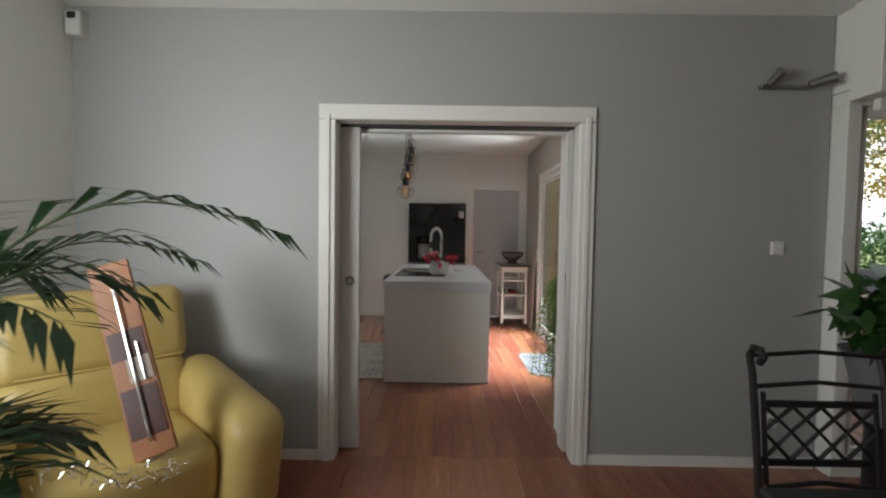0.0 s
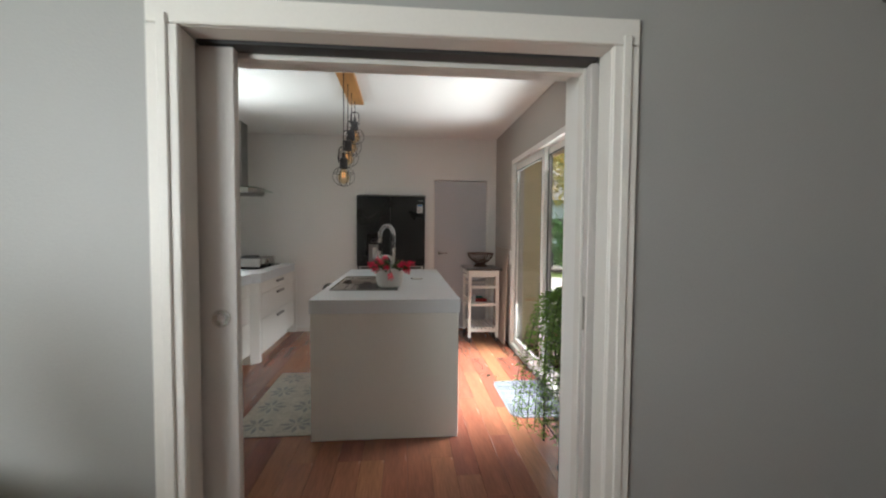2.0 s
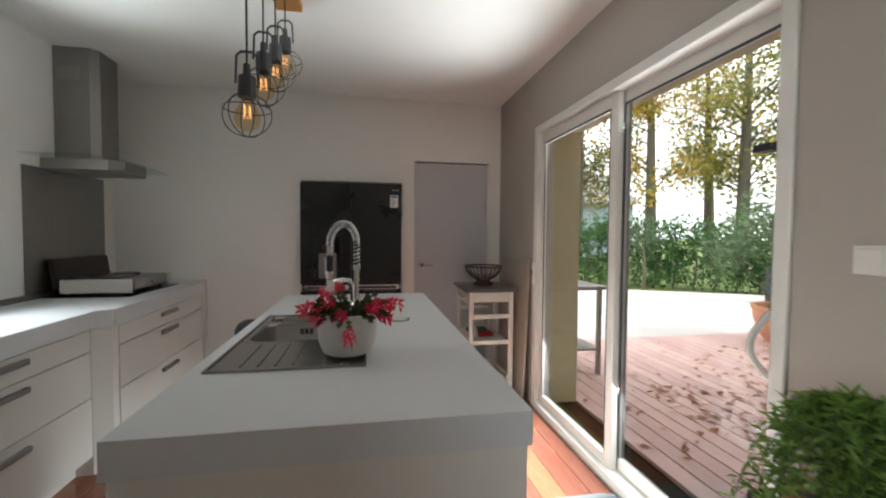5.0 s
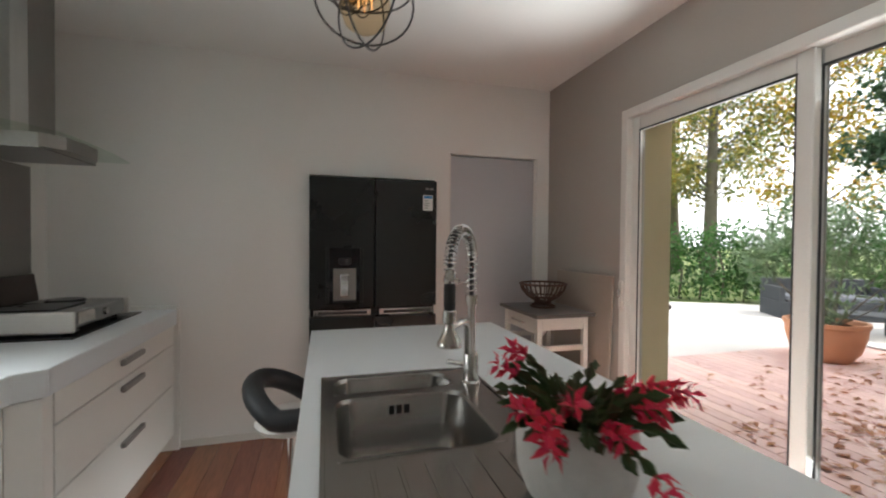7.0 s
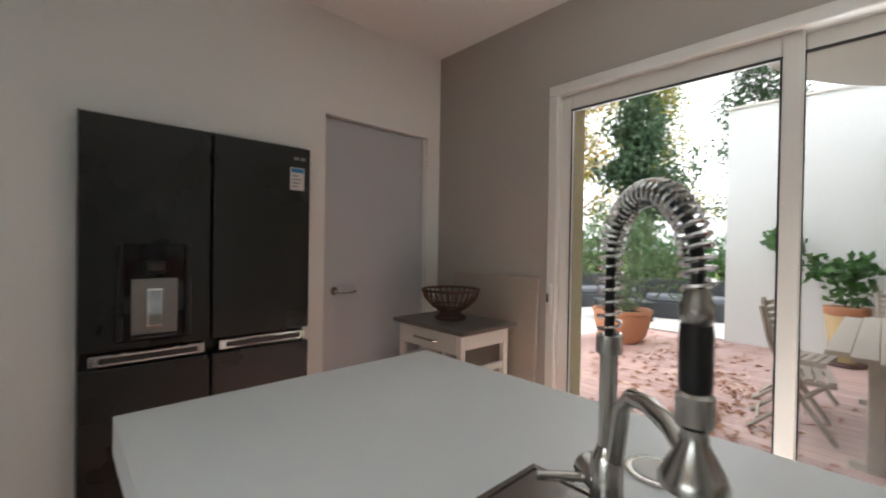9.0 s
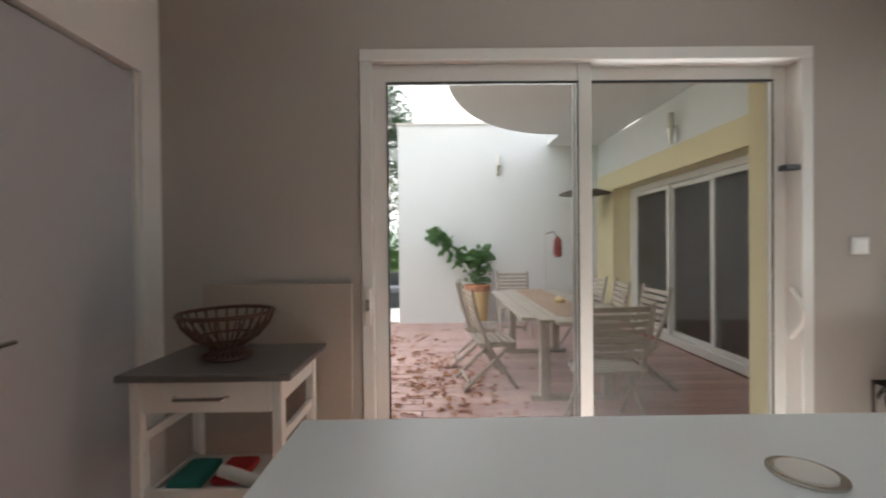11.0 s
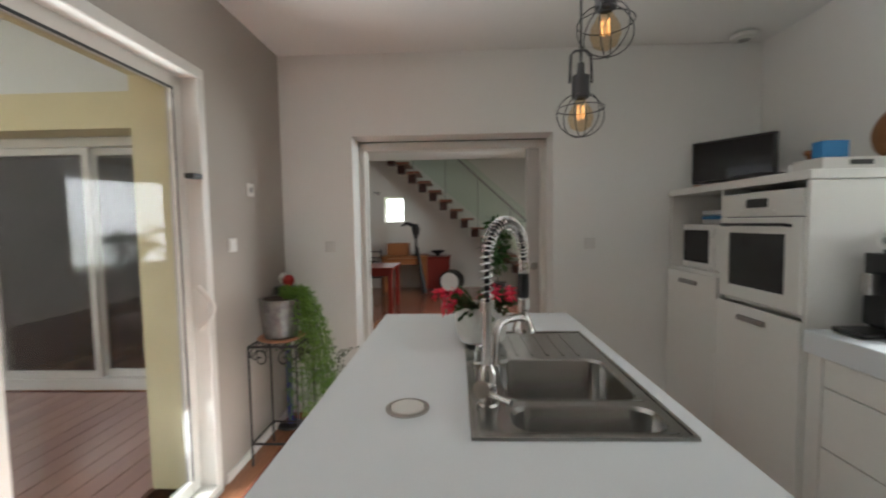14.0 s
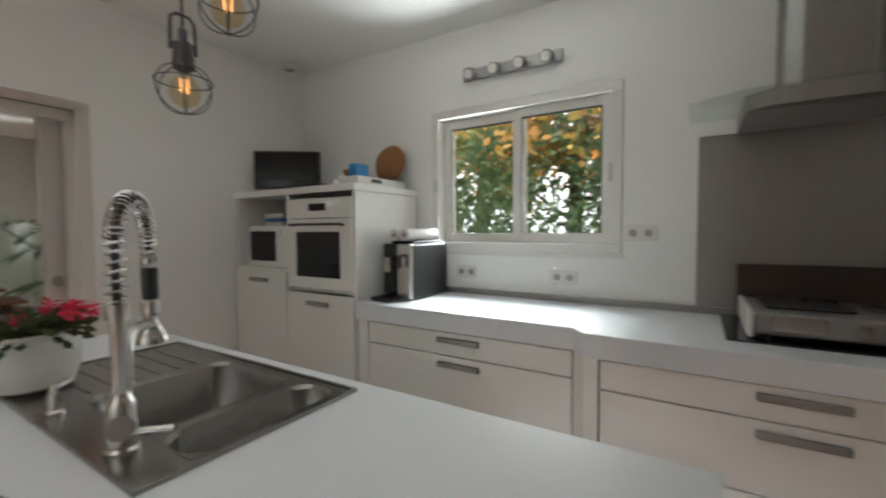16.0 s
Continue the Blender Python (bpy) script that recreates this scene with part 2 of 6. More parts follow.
PALM = leafy("palm_leaves", [(0.015, 0.045, 0.018), (0.03, 0.075, 0.03), (0.05, 0.10, 0.05)], 0.4)
GLOSSLEAF = leafy("glossy_leaves", [(0.02, 0.06, 0.015), (0.04, 0.11, 0.025)], 0.3)
HEDGELEAF = leafy("hedge_leaves", [(0.035, 0.10, 0.025), (0.06, 0.16, 0.04), (0.10, 0.22, 0.06)], 0.45)
AUTUMN = leafy("autumn_leaves", [(0.52, 0.30, 0.03), (0.62, 0.42, 0.05), (0.40, 0.36, 0.07), (0.22, 0.27, 0.07), (0.55, 0.26, 0.04)])
AUTUMN_GREEN = leafy("mixed_leaves", [(0.10, 0.17, 0.04), (0.19, 0.24, 0.07), (0.48, 0.38, 0.07), (0.15, 0.20, 0.07)])
ORANGE_LEAF = leafy("orange_oak_leaves", [(0.60, 0.30, 0.09), (0.65, 0.42, 0.12), (0.46, 0.35, 0.09), (0.56, 0.22, 0.06)])
DARKGREEN = leafy("evergreen_leaves", [(0.03, 0.07, 0.03), (0.05, 0.10, 0.05), (0.08, 0.14, 0.07)])
OLEANDER = leafy("oleander_leaves", [(0.08, 0.15, 0.06), (0.13, 0.20, 0.10), (0.18, 0.25, 0.14)])
LITTER = leafy("fallen_leaves", [(0.34, 0.14, 0.07), (0.42, 0.22, 0.11), (0.30, 0.12, 0.07), (0.46, 0.30, 0.18)])

# ---- helpers for building ----
ORIGIN = {}
V = Vector


def thing(name, origin, label, category, group="", kind=""):
    e = new(name)
    e.location = origin
    e.empty_display_size = 0.1
    ORIGIN[e] = V(origin)
    return tagged(e, label, category, group, kind)


def part(name, bm, material, parent, label="", smooth=False):
    """Links a bmesh, given in world metres, as one mesh under a thing or a part of it."""
    o = ORIGIN.get(parent, V((0, 0, 0))) if parent else V((0, 0, 0))
    bmesh.ops.translate(bm, verts=bm.verts, vec=-o)
    me = bpy.data.meshes.new(name)
    bm.to_mesh(me)
    bm.free()
    me.materials.append(material)
    if smooth:
        me.polygons.foreach_set("use_smooth", [True] * len(me.polygons))
        me.set_sharp_from_angle(angle=radians(40))
    ob = new(name, me)
    if parent:
        ob.parent = parent
        ORIGIN[ob] = o
    if label:
        ob["label"] = label
    return ob


def solo(name, bm, material, label, category, group="", kind="", smooth=False):
    """A thing that is one mesh, with its origin at its base."""
    co = [v.co for v in bm.verts]
    lo = V([min(c[i] for c in co) for i in range(3)])
    hi = V([max(c[i] for c in co) for i in range(3)])
    o = V(((lo.x + hi.x) / 2, (lo.y + hi.y) / 2, lo.z))
    bmesh.ops.translate(bm, verts=bm.verts, vec=-o)
    ob = part(name, bm, material, None, "", smooth)
    ob.location = o
    ORIGIN[ob] = o
    return tagged(ob, label, category, group, kind)


def box(x0, y0, z0, x1, y1, z1, bevel=0.0, seg=1, bm=None):
    tmp = bmesh.new()
    bmesh.ops.create_cube(tmp, size=1.0)
    for v in tmp.verts:
        v.co = V((x0 + (v.co.x + .5) * (x1 - x0), y0 + (v.co.y + .5) * (y1 - y0), z0 + (v.co.z + .5) * (z1 - z0)))
    if bevel:
        bmesh.ops.bevel(tmp, geom=tmp.edges[:], offset=bevel, segments=seg, affect='EDGES', profile=0.5)
    return join(bm, tmp) if bm is not None else tmp


def join(bm, tmp):
    me = bpy.data.meshes.new("tmp")
    tmp.to_mesh(me)
    tmp.free()
    bm.from_mesh(me)
    bpy.data.meshes.remove(me)
    return bm


def turned(bm, m):
    bmesh.ops.transform(bm, matrix=m, verts=bm.verts)
    return bm


def tube(points, r, seg=8, bm=None, closed=False, r_end=None):
    """A round bar along points."""
    bm = bm if bm is not None else bmesh.new()
    pts = [V(p) for p in points]
    rings = []
    side = None
    for i, p in enumerate(pts):
        a = pts[i - 1] if i else (pts[-1] if closed else p)
        b = pts[(i + 1) % len(pts)] if (i < len(pts) - 1 or closed) else p
        d = (b - a).normalized()
        if side is None:
            side = d.orthogonal().normalized()
        side = (side - d * side.dot(d)).normalized()
        up = d.cross(side)
        rad = r if r_end is None else r + (r_end - r) * i / max(1, len(pts) - 1)
        rings.append([bm.verts.new(p + (side * math.cos(2 * math.pi * k / seg) + up * math.sin(2 * math.pi * k / seg)) * rad) for k in range(seg)])
    n = len(rings)
    for i in range(n if closed else n - 1):
        a, b = rings[i], rings[(i + 1) % n]
        for k in range(seg):
            bm.faces.new((a[k], a[(k + 1) % seg], b[(k + 1) % seg], b[k]))
    if not closed:
        bm.faces.new(rings[0][::-1])
        bm.faces.new(rings[-1])
    return bm


def lathe(x, y, profile, seg=32, bm=None):
    """A turned shape round the upright at x, y from (radius, height) pairs."""
    bm = bm if bm is not None else bmesh.new()
    rings = [[bm.verts.new((x + max(r, 1e-4) * math.cos(2 * math.pi * k / seg), y + max(r, 1e-4) * math.sin(2 * math.pi * k / seg), z)) for k in range(seg)] for r, z in profile]
    for a, b in zip(rings, rings[1:]):
        for k in range(seg):
            bm.faces.new((a[k], a[(k + 1) % seg], b[(k + 1) % seg], b[k]))
    bm.faces.new(rings[0][::-1])
    bm.faces.new(rings[-1])
    return bm


def slab(outline, z0, z1, bm=None):
    """A flat piece of any outline between two heights."""
    bm = bm if bm is not None else bmesh.new()
    lo = [bm.verts.new((x, y, z0)) for x, y in outline]
    hi = [bm.verts.new((x, y, z1)) for x, y in outline]
    bm.faces.new(lo[::-1])
    bm.faces.new(hi)
    n = len(lo)
    for i in range(n):
        bm.faces.new((lo[i], lo[(i + 1) % n], hi[(i + 1) % n], hi[i]))
    bmesh.ops.recalc_face_normals(bm, faces=bm.faces)
    return bm


def leaf(bm, p, d, length, width, up=None, bend=0.25):
    """One folded leaf of two quads from p along d."""
    p, d = V(p), V(d).normalized()
    up = V(up) if up is not None else V((random.uniform(-1, 1), random.uniform(-1, 1), random.uniform(0.2, 1)))
    s = d.cross(up)
    if s.length < 1e-3:
        s = d.orthogonal()
    s.normalize()
    n = s.cross(d)
    mid, tip = p + d * length * 0.5 + n * length * bend * 0.5, p + d * length - n * length * bend * 0.3
    a, b, c, e = bm.verts.new(p), bm.verts.new(mid + s * width * .5), bm.verts.new(tip), bm.verts.new(mid - s * width * .5)
    bm.faces.new((a, b, c, e))


def leaves(centres, count, radius, length, width, seed, flat=1.0, droop=0.0):
    """Leaves scattered in clumps round centres, as plain quads."""
    rng = np.random.default_rng(seed)
    verts, faces = [], []
    for cx, cy, cz, k in centres:
        for i in range(int(count * k)):
            r = radius * k * rng.random() ** 0.45
            d = rng.normal(size=3)
            d /= np.linalg.norm(d)
            p = np.array((cx, cy, cz)) + d * r * np.array((1, 1, flat))
            a = rng.normal(size=3)
            a[2] -= droop
            a /= np.linalg.norm(a)
            b = np.cross(a, rng.normal(size=3))
            b /= np.linalg.norm(b) + 1e-9
            l, w = length * rng.uniform(.6, 1.3), width * rng.uniform(.6, 1.3)
            q = len(verts)
            verts += [p, p + a * l * .5 + b * w * .5, p + a * l, p + a * l * .5 - b * w * .5]
            faces.append((q, q + 1, q + 2, q + 3))
    return np.array(verts), faces


def leaf_part(name, data, material, parent, label="", kind=""):
    verts, faces = data
    o = np.array(ORIGIN.get(parent, (0, 0, 0)) if parent else (0, 0, 0), dtype=float)
    me = bpy.data.meshes.new(name)
    me.from_pydata((verts - o).tolist(), [], faces)
    me.materials.append(material)
    ob = new(name, me)
    if parent:
        ob.parent = parent
    return tagged(ob, label, kind=kind)


def structure(name, bm, material, label=""):
    ob = part(name, bm, material, None)
    return tagged(ob, label, kind="structure")

# ---- the building ----
XW, XE, YS, YN, HK = -2.025, 1.430, 3.03, 6.905, 2.655      # kitchen
YG, HL, YL = 2.565, 2.65, -3.1                           # living room


def wall(name, pieces, material, label):
    bm = bmesh.new()
    for p in pieces:
        box(*p, bm=bm)
    return structure(name, bm, material, label)


structure("subfloor", box(XW - .3, YL - .3, -0.12, 6.9, 2.55, -0.012), DARKWOOD, "dark base under the floor planks")
structure("subfloor_kitchen", box(XW - .3, 2.55, -0.12, XE + .1, YN + .3, -0.012), DARKWOOD, "dark base under the kitchen planks")
structure("ceiling_kitchen", box(XW - .3, YS - .2, HK, XE + .37, YN + .3, HK + .25), CEIL, "smooth white painted kitchen ceiling")
wall("ceiling_living", [(XW - .3, -2.0, HL, 6.9, 2.82, HL + .25), (2.3, YL - .3, HL, 6.9, -2.0, HL + .25), (XW - .3, YL - .3, HL, -1.9, -2.0, HL + .25)], CEIL, "smooth white painted living room ceiling")
wall("ceiling_stairwell", [(-2.4, YL - .3, 5.2, 2.6, -1.8, 5.4), (-2.4, -2.0, HL + .25, 2.6, -1.9, 5.2), (-2.4, YL - .3, HL, -2.2, -2.0, 5.2), (2.4, YL - .3, HL + .25, 2.6, -2.0, 5.2)], WALL_WHITE, "white walls and roof of the stairwell")
# north wall of the kitchen, with a fridge niche and a door
wall("wall_north", [(XW - .3, YN, 0, -.49, YN + .3, HK), (-.49, YN, 1.86, .44, YN + .3, HK), (.44, YN, 0, .555, YN + .3, HK), (.555, YN, 2.08, 1.318, YN + .3, HK), (1.318, YN, 0, XE + .37, YN + .3, HK), (-.49, YN + .7, 0, .44, YN + .8, 1.9), (-.6, YN + .3, 0, -.49, YN + .8, 1.9), (.44, YN + .3, 0, .56, YN + .8, 1.9), (-.6, YN + .3, 1.86, .56, YN + .8, 1.95)], WALL_WHITE, "white painted kitchen wall behind the fridge")
# east wall with the sliding door
wall("wall_east", [(XE, YS - .44, 0, XE + .36, 3.965, HK), (XE, 3.965, 2.22, XE + .36, 6.012, HK), (XE, 6.012, 0, XE + .36, YN, HK)], WALL_TAUPE, "taupe painted kitchen wall round the sliding door")
# west wall with the window
wall("wall_west", [(XW - .3, YS, 0, XW, 4.36, HK), (XW - .3, 4.36, 0, XW, 5.584, 1.21), (XW - .3, 4.36, 2.15, XW, 5.584, HK), (XW - .3, 5.584, 0, XW, YN, HK)], WALL_WHITE, "white painted kitchen wall with a window")
# thick wall between the rooms: kitchen side white, living side grey, with a pocket for the doors
wall("wall_south", [(XW - .3, 2.80, 0, -.565, YS, HK), (.90, 2.80, 0, XE, YS, HK), (-.565, 2.80, 2.067, .90, YS, HK)], WALL_WHITE, "white painted kitchen wall beside the double doorway")
wall("wall_living_north", [(-2.08, YG, 0, -.577, 2.69, HL), (.917, YG, 0, 2.33, 2.69, HL), (-.577, YG, 2.06, .917, 2.69, HL), (1.84, 2.69, 0, 2.33, 2.9, HL)], WALL_GREY, "satin grey painted living room wall")
wall("wall_living_west", [(-2.38, YL, 0, -2.08, -.5, HL), (-2.38, -.5, 0, -2.08, .9, .85), (-2.38, -.5, 2.15, -2.08, .9, HL), (-2.38, .9, 0, -2.08, 2.8, HL)], WALL_WHITE, "off-white painted living room wall")
wall("wall_living_south", [(XW - .3, YL - .3, 0, 1.30, YL, 5.2), (1.30, YL - .3, 0, 1.74, YL, 1.45), (1.30, YL - .3, 2.02, 1.74, YL, 5.2), (1.74, YL - .3, 0, 6.9, YL, 5.2)], WALL_WHITE, "white painted wall behind the staircase")
wall("wall_living_east", [(6.7, YL, 0, 6.9, 2.45, HL)], WALL_WHITE, "white painted far wall of the living room")
# facade over the terrace
wall("facade_yellow", [(2.335, 2.63, 2.2, 6.8, 2.9, 2.48), (6.16, 2.45, 0, 6.8, 2.9, 2.2)], YELLOW_RENDER, "pale yellow rendered band round the terrace doors")
wall("facade_white", [(1.85, 2.825, 2.65, 6.8, 2.89, 3.05), (2.33, 2.66, 2.481, 6.8, 2.89, 2.649)], WHITE_RENDER, "white rendered facade over the terrace doors")
wall("facade_kitchen", [(XE + .363, 2.9, 0, XE + .385, 3.965, 3.6), (XE + .363, 6.012, 0, XE + .385, 7.25, 3.6), (XE + .363, 3.965, 2.22, XE + .385, 6.012, 3.6), (XE + .135, 3.947, 0, XE + .385, 3.967, 2.22), (XE + .135, 6.01, 0, XE + .385, 6.032, 2.22), (XE + .135, 3.965, 2.205, XE + .385, 6.012, 2.222)], YELLOW_RENDER, "pale yellow rendered outside wall of the kitchen")
wall("terrace_wall", [(6.8, 2.45, -.1, 7.1, 6.38, 3.43)], WHITE_RENDER, "tall white rendered wall closing the terrace")
structure("terrace_wall_cap", box(6.77, 2.45, 3.43, 7.13, 6.41, 3.46), PVC, "thin pale capping on the terrace wall")
wall("roof_flat", [(XW - .3, YL - .3, 3.6, XE + .4, YN + .3, 3.8), (XE + .4, YL - .3, 3.6, 7.1, 2.9, 3.8)], ROOF, "grey flat roof of the house")
wall("window_reveal_west", [(XW - .31, 4.33, 1.19, XW - .14, 4.366, 2.17), (XW - .31, 5.578, 1.19, XW - .14, 5.614, 2.17)], YELLOW_RENDER, "pale yellow window reveal")
# canopy with a rounded corner
arc = [(1.85, 5.58), (3.6, 5.58)] + [(3.6 + 2.45 * math.sin(a), 3.78 + 1.8 * math.cos(a)) for a in [math.pi / 2 * k / 20 for k in range(1, 21)]] + [(6.8, 3.78), (6.8, 2.9), (1.85, 2.9)]
structure("canopy", slab(arc, 3.05, 3.25), WHITE_RENDER, "white terrace canopy with a rounded edge")
# ground outside
bm = bmesh.new()
slab([(-90, -90), (160, -90), (160, 160), (-90, 160)], -.25, -.16, bm)
structure("ground", bm, GRASS, "mown green lawn round the house")
structure("paving", slab([(1.85, 7.9), (1.85, 15.2), (5.0, 13.6), (9.3, 11.4), (13.5, 7.4), (13.5, 2.0), (7.1, 2.0), (7.1, 7.9)], -.2, -.05), CONCRETE, "pale concrete paving beyond the deck")
structure("deck_base", box(1.85, 2.6, -.2, 7.12, 7.95, -.06), DARKWOOD, "dark frame under the deck boards")
# skirting
bm = bmesh.new()
for p in [(-2.08, YG - .012, 0, -.64, YG - .001, .06), (.975, YG - .012, 0, 2.32, YG - .001, .06)]:
    box(*p, bm=bm)
structure("baseboard_living", bm, TRIM, "low white baseboard on the grey wall")
bm = bmesh.new()
for p in [(XW, YN - .012, 0, -.5, YN - .001, .05), (XE - .012, YS, 0, XE - .001, 3.92, .05), (.95, YS + .001, 0, XE - .02, YS + .012, .05), (XW + .8, YS + .001, 0, -.6, YS + .012, .05)]:
    box(*p, bm=bm)
structure("baseboard_kitchen", bm, TRIM, "low white kitchen baseboard")

# double pocket door between the rooms
d = thing("door_pocket", (.2, 2.7, 0), "off-white double pocket door slid open in its casing", "door", kind="structure")
for x0, x1 in ((-.637, -.54), (.88, .972)):
    part("casing", box(x0, YG - .018, 0, x1, YG - .001, 2.02, .004), TRIM, d)
part("casing", box(-.637, YG - .018, 2.022, .972, YG - .001, 2.11, .004), TRIM, d)
for x0, x1 in ((-.60, -.57), (.91, .94)):
    part("stop_strip", box(x0, YG - .028, 0, x1, YG - .0185, 2.05, .003), TRIM, d)
for x0, x1 in ((-.575, -.54), (.88, .915)):
    part("jamb", box(x0, YG, 0, x1, 2.66, 2.02, .003), TRIM, d)
    part("jamb", box(x0 - .02, 2.745, 0, x1 + .02, 2.80, 2.02, .003), TRIM, d)
part("head", box(-.575, YG, 2.022, .915, 2.655, 2.055, .002), TRIM, d)
part("head", box(-.563, 2.75, 2.0, .898, 2.80, 2.06, .002), TRIM, d)
part("track", box(-.54, 2.665, 2.015, .88, 2.74, 2.05), GASKET_AND_SHADE, d, "dark sliding track")
for x0, x1, rx in ((-1.2, -.425, -.48), (.86, 1.42, 1.2)):
    lf = part("door_leaf", box(x0, 2.682, .008, x1, 2.722, 2.012, .003), DOOR_LEAF, d)
    for ys in (2.680, 2.724):
        part("ring_pull", turned(lathe(0, 0, [(.014, -.002), (.014, .003), (.03, .003), (.032, 0), (.03, -.003), (.014, -.003)], 24), Matrix.Translation((rx, ys, 1.065)) @ pose(0, 0, 0, 90)), NICKEL, lf, "round satin ring pull", True)
part("lock_plate", box(.8585, 2.692, 1.0, .8598, 2.712, 1.13), NICKEL, d)

# north door
d = thing("door_north", (.955, YN + .05, 0), "plain pale grey flush door, closed, with lever handle", "door", kind="structure")
part("leaf", box(.574, YN + .03, .01, 1.299, YN + .07, 2.07, .002), DOOR_GREY, d)
part("frame", box(.556, YN + .02, 0, .572, YN + .1, 2.079), TRIM, d)
part("frame", box(1.301, YN + .02, 0, 1.317, YN + .1, 2.079), TRIM, d)
part("backing", box(.56, YN + .1, 0, 1.313, YN + .12, 2.075), DOOR_GREY, d)
hd = part("handle", tube([(.64, YN + .028, 1.07), (.64, YN - .02, 1.07), (.65, YN - .03, 1.07), (.75, YN - .03, 1.072)], .008), NICKEL, d, "satin lever handle", True)
part("rose", turned(lathe(0, 0, [(.024, 0), (.024, .006)], 20), Matrix.Translation((.64, YN + .03, 1.07)) @ pose(0, 0, 0, 90)), NICKEL, hd)


def sliding_window(name, label, axis_y, x, y0, y1, z0, z1, fr, sash, dx, big_head=False, handles=True):
    """A two-leaf slider in a wall of constant x. dx: +1 or -1, the way out."""
    w = thing(name, (x, (y0 + y1) / 2, z0), label, "sliding door" if z0 < .3 else "window", kind="structure")

    def bx(n, a0, b0, c0, a1, b1, c1, m, par=None, lab=""):
        lo, hi = sorted((x + dx * a0, x + dx * a1))
        return part(n, box(lo, b0, c0, hi, b1, c1, .004), m, par or w, lab)
    for a, b in ((y0, y0 + fr), (y1 - fr, y1)):
        bx("frame", -.012, a, z0 + fr, .13, b, z1 - fr, PVC)
    bx("frame", -.012, y0, z1 - fr, .13, y1, z1, PVC)
    bx("frame", -.012, y0, z0, .13, y1, z0 + fr, PVC)
    ym = (y0 + y1) / 2
    for side, (a, b, o) in enumerate(((y0 + fr, ym + sash / 2, .075), (ym - sash / 2, y1 - fr, .025))):
        head = sash * (1.3 if side and big_head else 1.0)
        lf = bx("sash", o, a, z0 + fr, o + .04, a + sash, z1 - fr, PVC)
        bx("stile", o, b - sash, z0 + fr, o + .04, b, z1 - fr, ALU if side == 0 else PVC, lf)
        bx("top_rail", o, a + sash, z1 - fr - head, o + .04, b - sash, z1 - fr, PVC, lf)
        bx("bottom_rail", o, a + sash, z0 + fr, o + .04, b - sash, z0 + fr + sash, PVC, lf)
        bx("gasket", o - .002, a + sash - .006, z1 - fr - head - .008, o + .002, b - sash + .006, z1 - fr - head + .004, GASKET_AND_SHADE, lf)
        for g0 in (a + sash - .004, b - sash - .003):
            bx("gasket", o - .002, g0, z0 + fr + sash, o + .002, g0 + .007, z1 - fr - head, GASKET_AND_SHADE, lf)
        gl = bx("pane", o + .018, a + sash - .005, z0 + fr + sash - .005, o + .022, b - sash + .005, z1 - fr - head + .005, GLASS, lf, "glass pane tinted grey to dim the view outdoors")
        gl.visible_shadow = False
    return w


s = sliding_window("window_slider", "white two-leaf sliding glass door to the terrace", True, XE, 3.967, 6.01, .0, 2.218, .055, .065, 1, True)
part("rail_track", box(XE - .02, 3.98, .001, XE + .13, 5.95, .012), ALU, s)
lk = part("lock_handle", box(XE - .030, 5.965, .98, XE - .0125, 5.995, 1.15, .006, 2), PVC, s)
part("latch", box(XE - .043, 5.972, 1.05, XE - .0302, 5.988, 1.10, .003), NICKEL, lk)
part("bow_handle", tube([(XE + .02, 4.05, .90)] + [(XE - .055 * math.sin(math.pi * k / 10), 4.05, .92 + .018 * k) for k in range(11)] + [(XE + .02, 4.05, 1.12)], .012), PVC, s, "white curved pull handle", True)
part("rubber_stop", box(XE - .02, 4.03, 1.66, XE + .03, 4.10, 1.685, .003), PLASTIC, s)
s = sliding_window("window_west", "white two-leaf sliding kitchen window", True, XW, 4.362, 5.582, 1.212, 2.148, .055, .06, -1)
part("pull", box(XW, 5.51, 1.61, XW + .018, 5.53, 1.71, .005, 2), ALU, s)
part("pull", box(XW, 4.385, 1.61, XW + .018, 4.405, 1.69, .005, 2), ALU, s)
part("window_casing", box(XW + .001, 4.34, 1.185, XW + .010, 5.60, 1.211, .002), PVC, s)

# terrace doors of the living room
w = thing("window_terrace", (4.3, 2.55, 0), "wide white four-leaf sliding glass terrace doors", "sliding door", kind="structure")
for a, b in ((2.34, 2.42), (6.08, 6.16)):
    part("frame", box(a, 2.47, .1, b, 2.62, 2.12, .004), PVC, w)
part("frame", box(2.34, 2.47, 2.12, 6.16, 2.62, 2.2, .004), PVC, w)
part("frame", box(2.34, 2.47, 0, 6.16, 2.62, .1, .004), PVC, w)
for k, (a, b) in enumerate(((2.42, 3.34), (3.3, 4.25), (4.2, 5.15), (5.1, 6.08))):
    yy = 2.50 + .05 * (k % 2)
    lf = part("sash", box(a, yy, .1, a + .06, yy + .04, 2.12, .003), PVC, w)
    part("stile", box(b - .06, yy, .1, b, yy + .04, 2.12, .003), PVC, lf)
    part("top_rail", box(a + .06, yy, 2.06, b - .06, yy + .04, 2.12, .003), PVC, lf)
    part("bottom_rail", box(a + .06, yy, .1, b - .06, yy + .04, .16, .003), PVC, lf)
    g = part("pane", box(a + .055, yy + .018, .155, b - .055, yy + .022, 2.065), GLASS, lf)
    g.visible_shadow = False
b = thing("roller_blind", (4.2, 2.36, 2.12), "pale grey roller blind box over the terrace doors", "blind box")
part("box", box(2.315, 2.28, 2.13, 6.6, 2.446, 2.648, .006), TRIM, b)
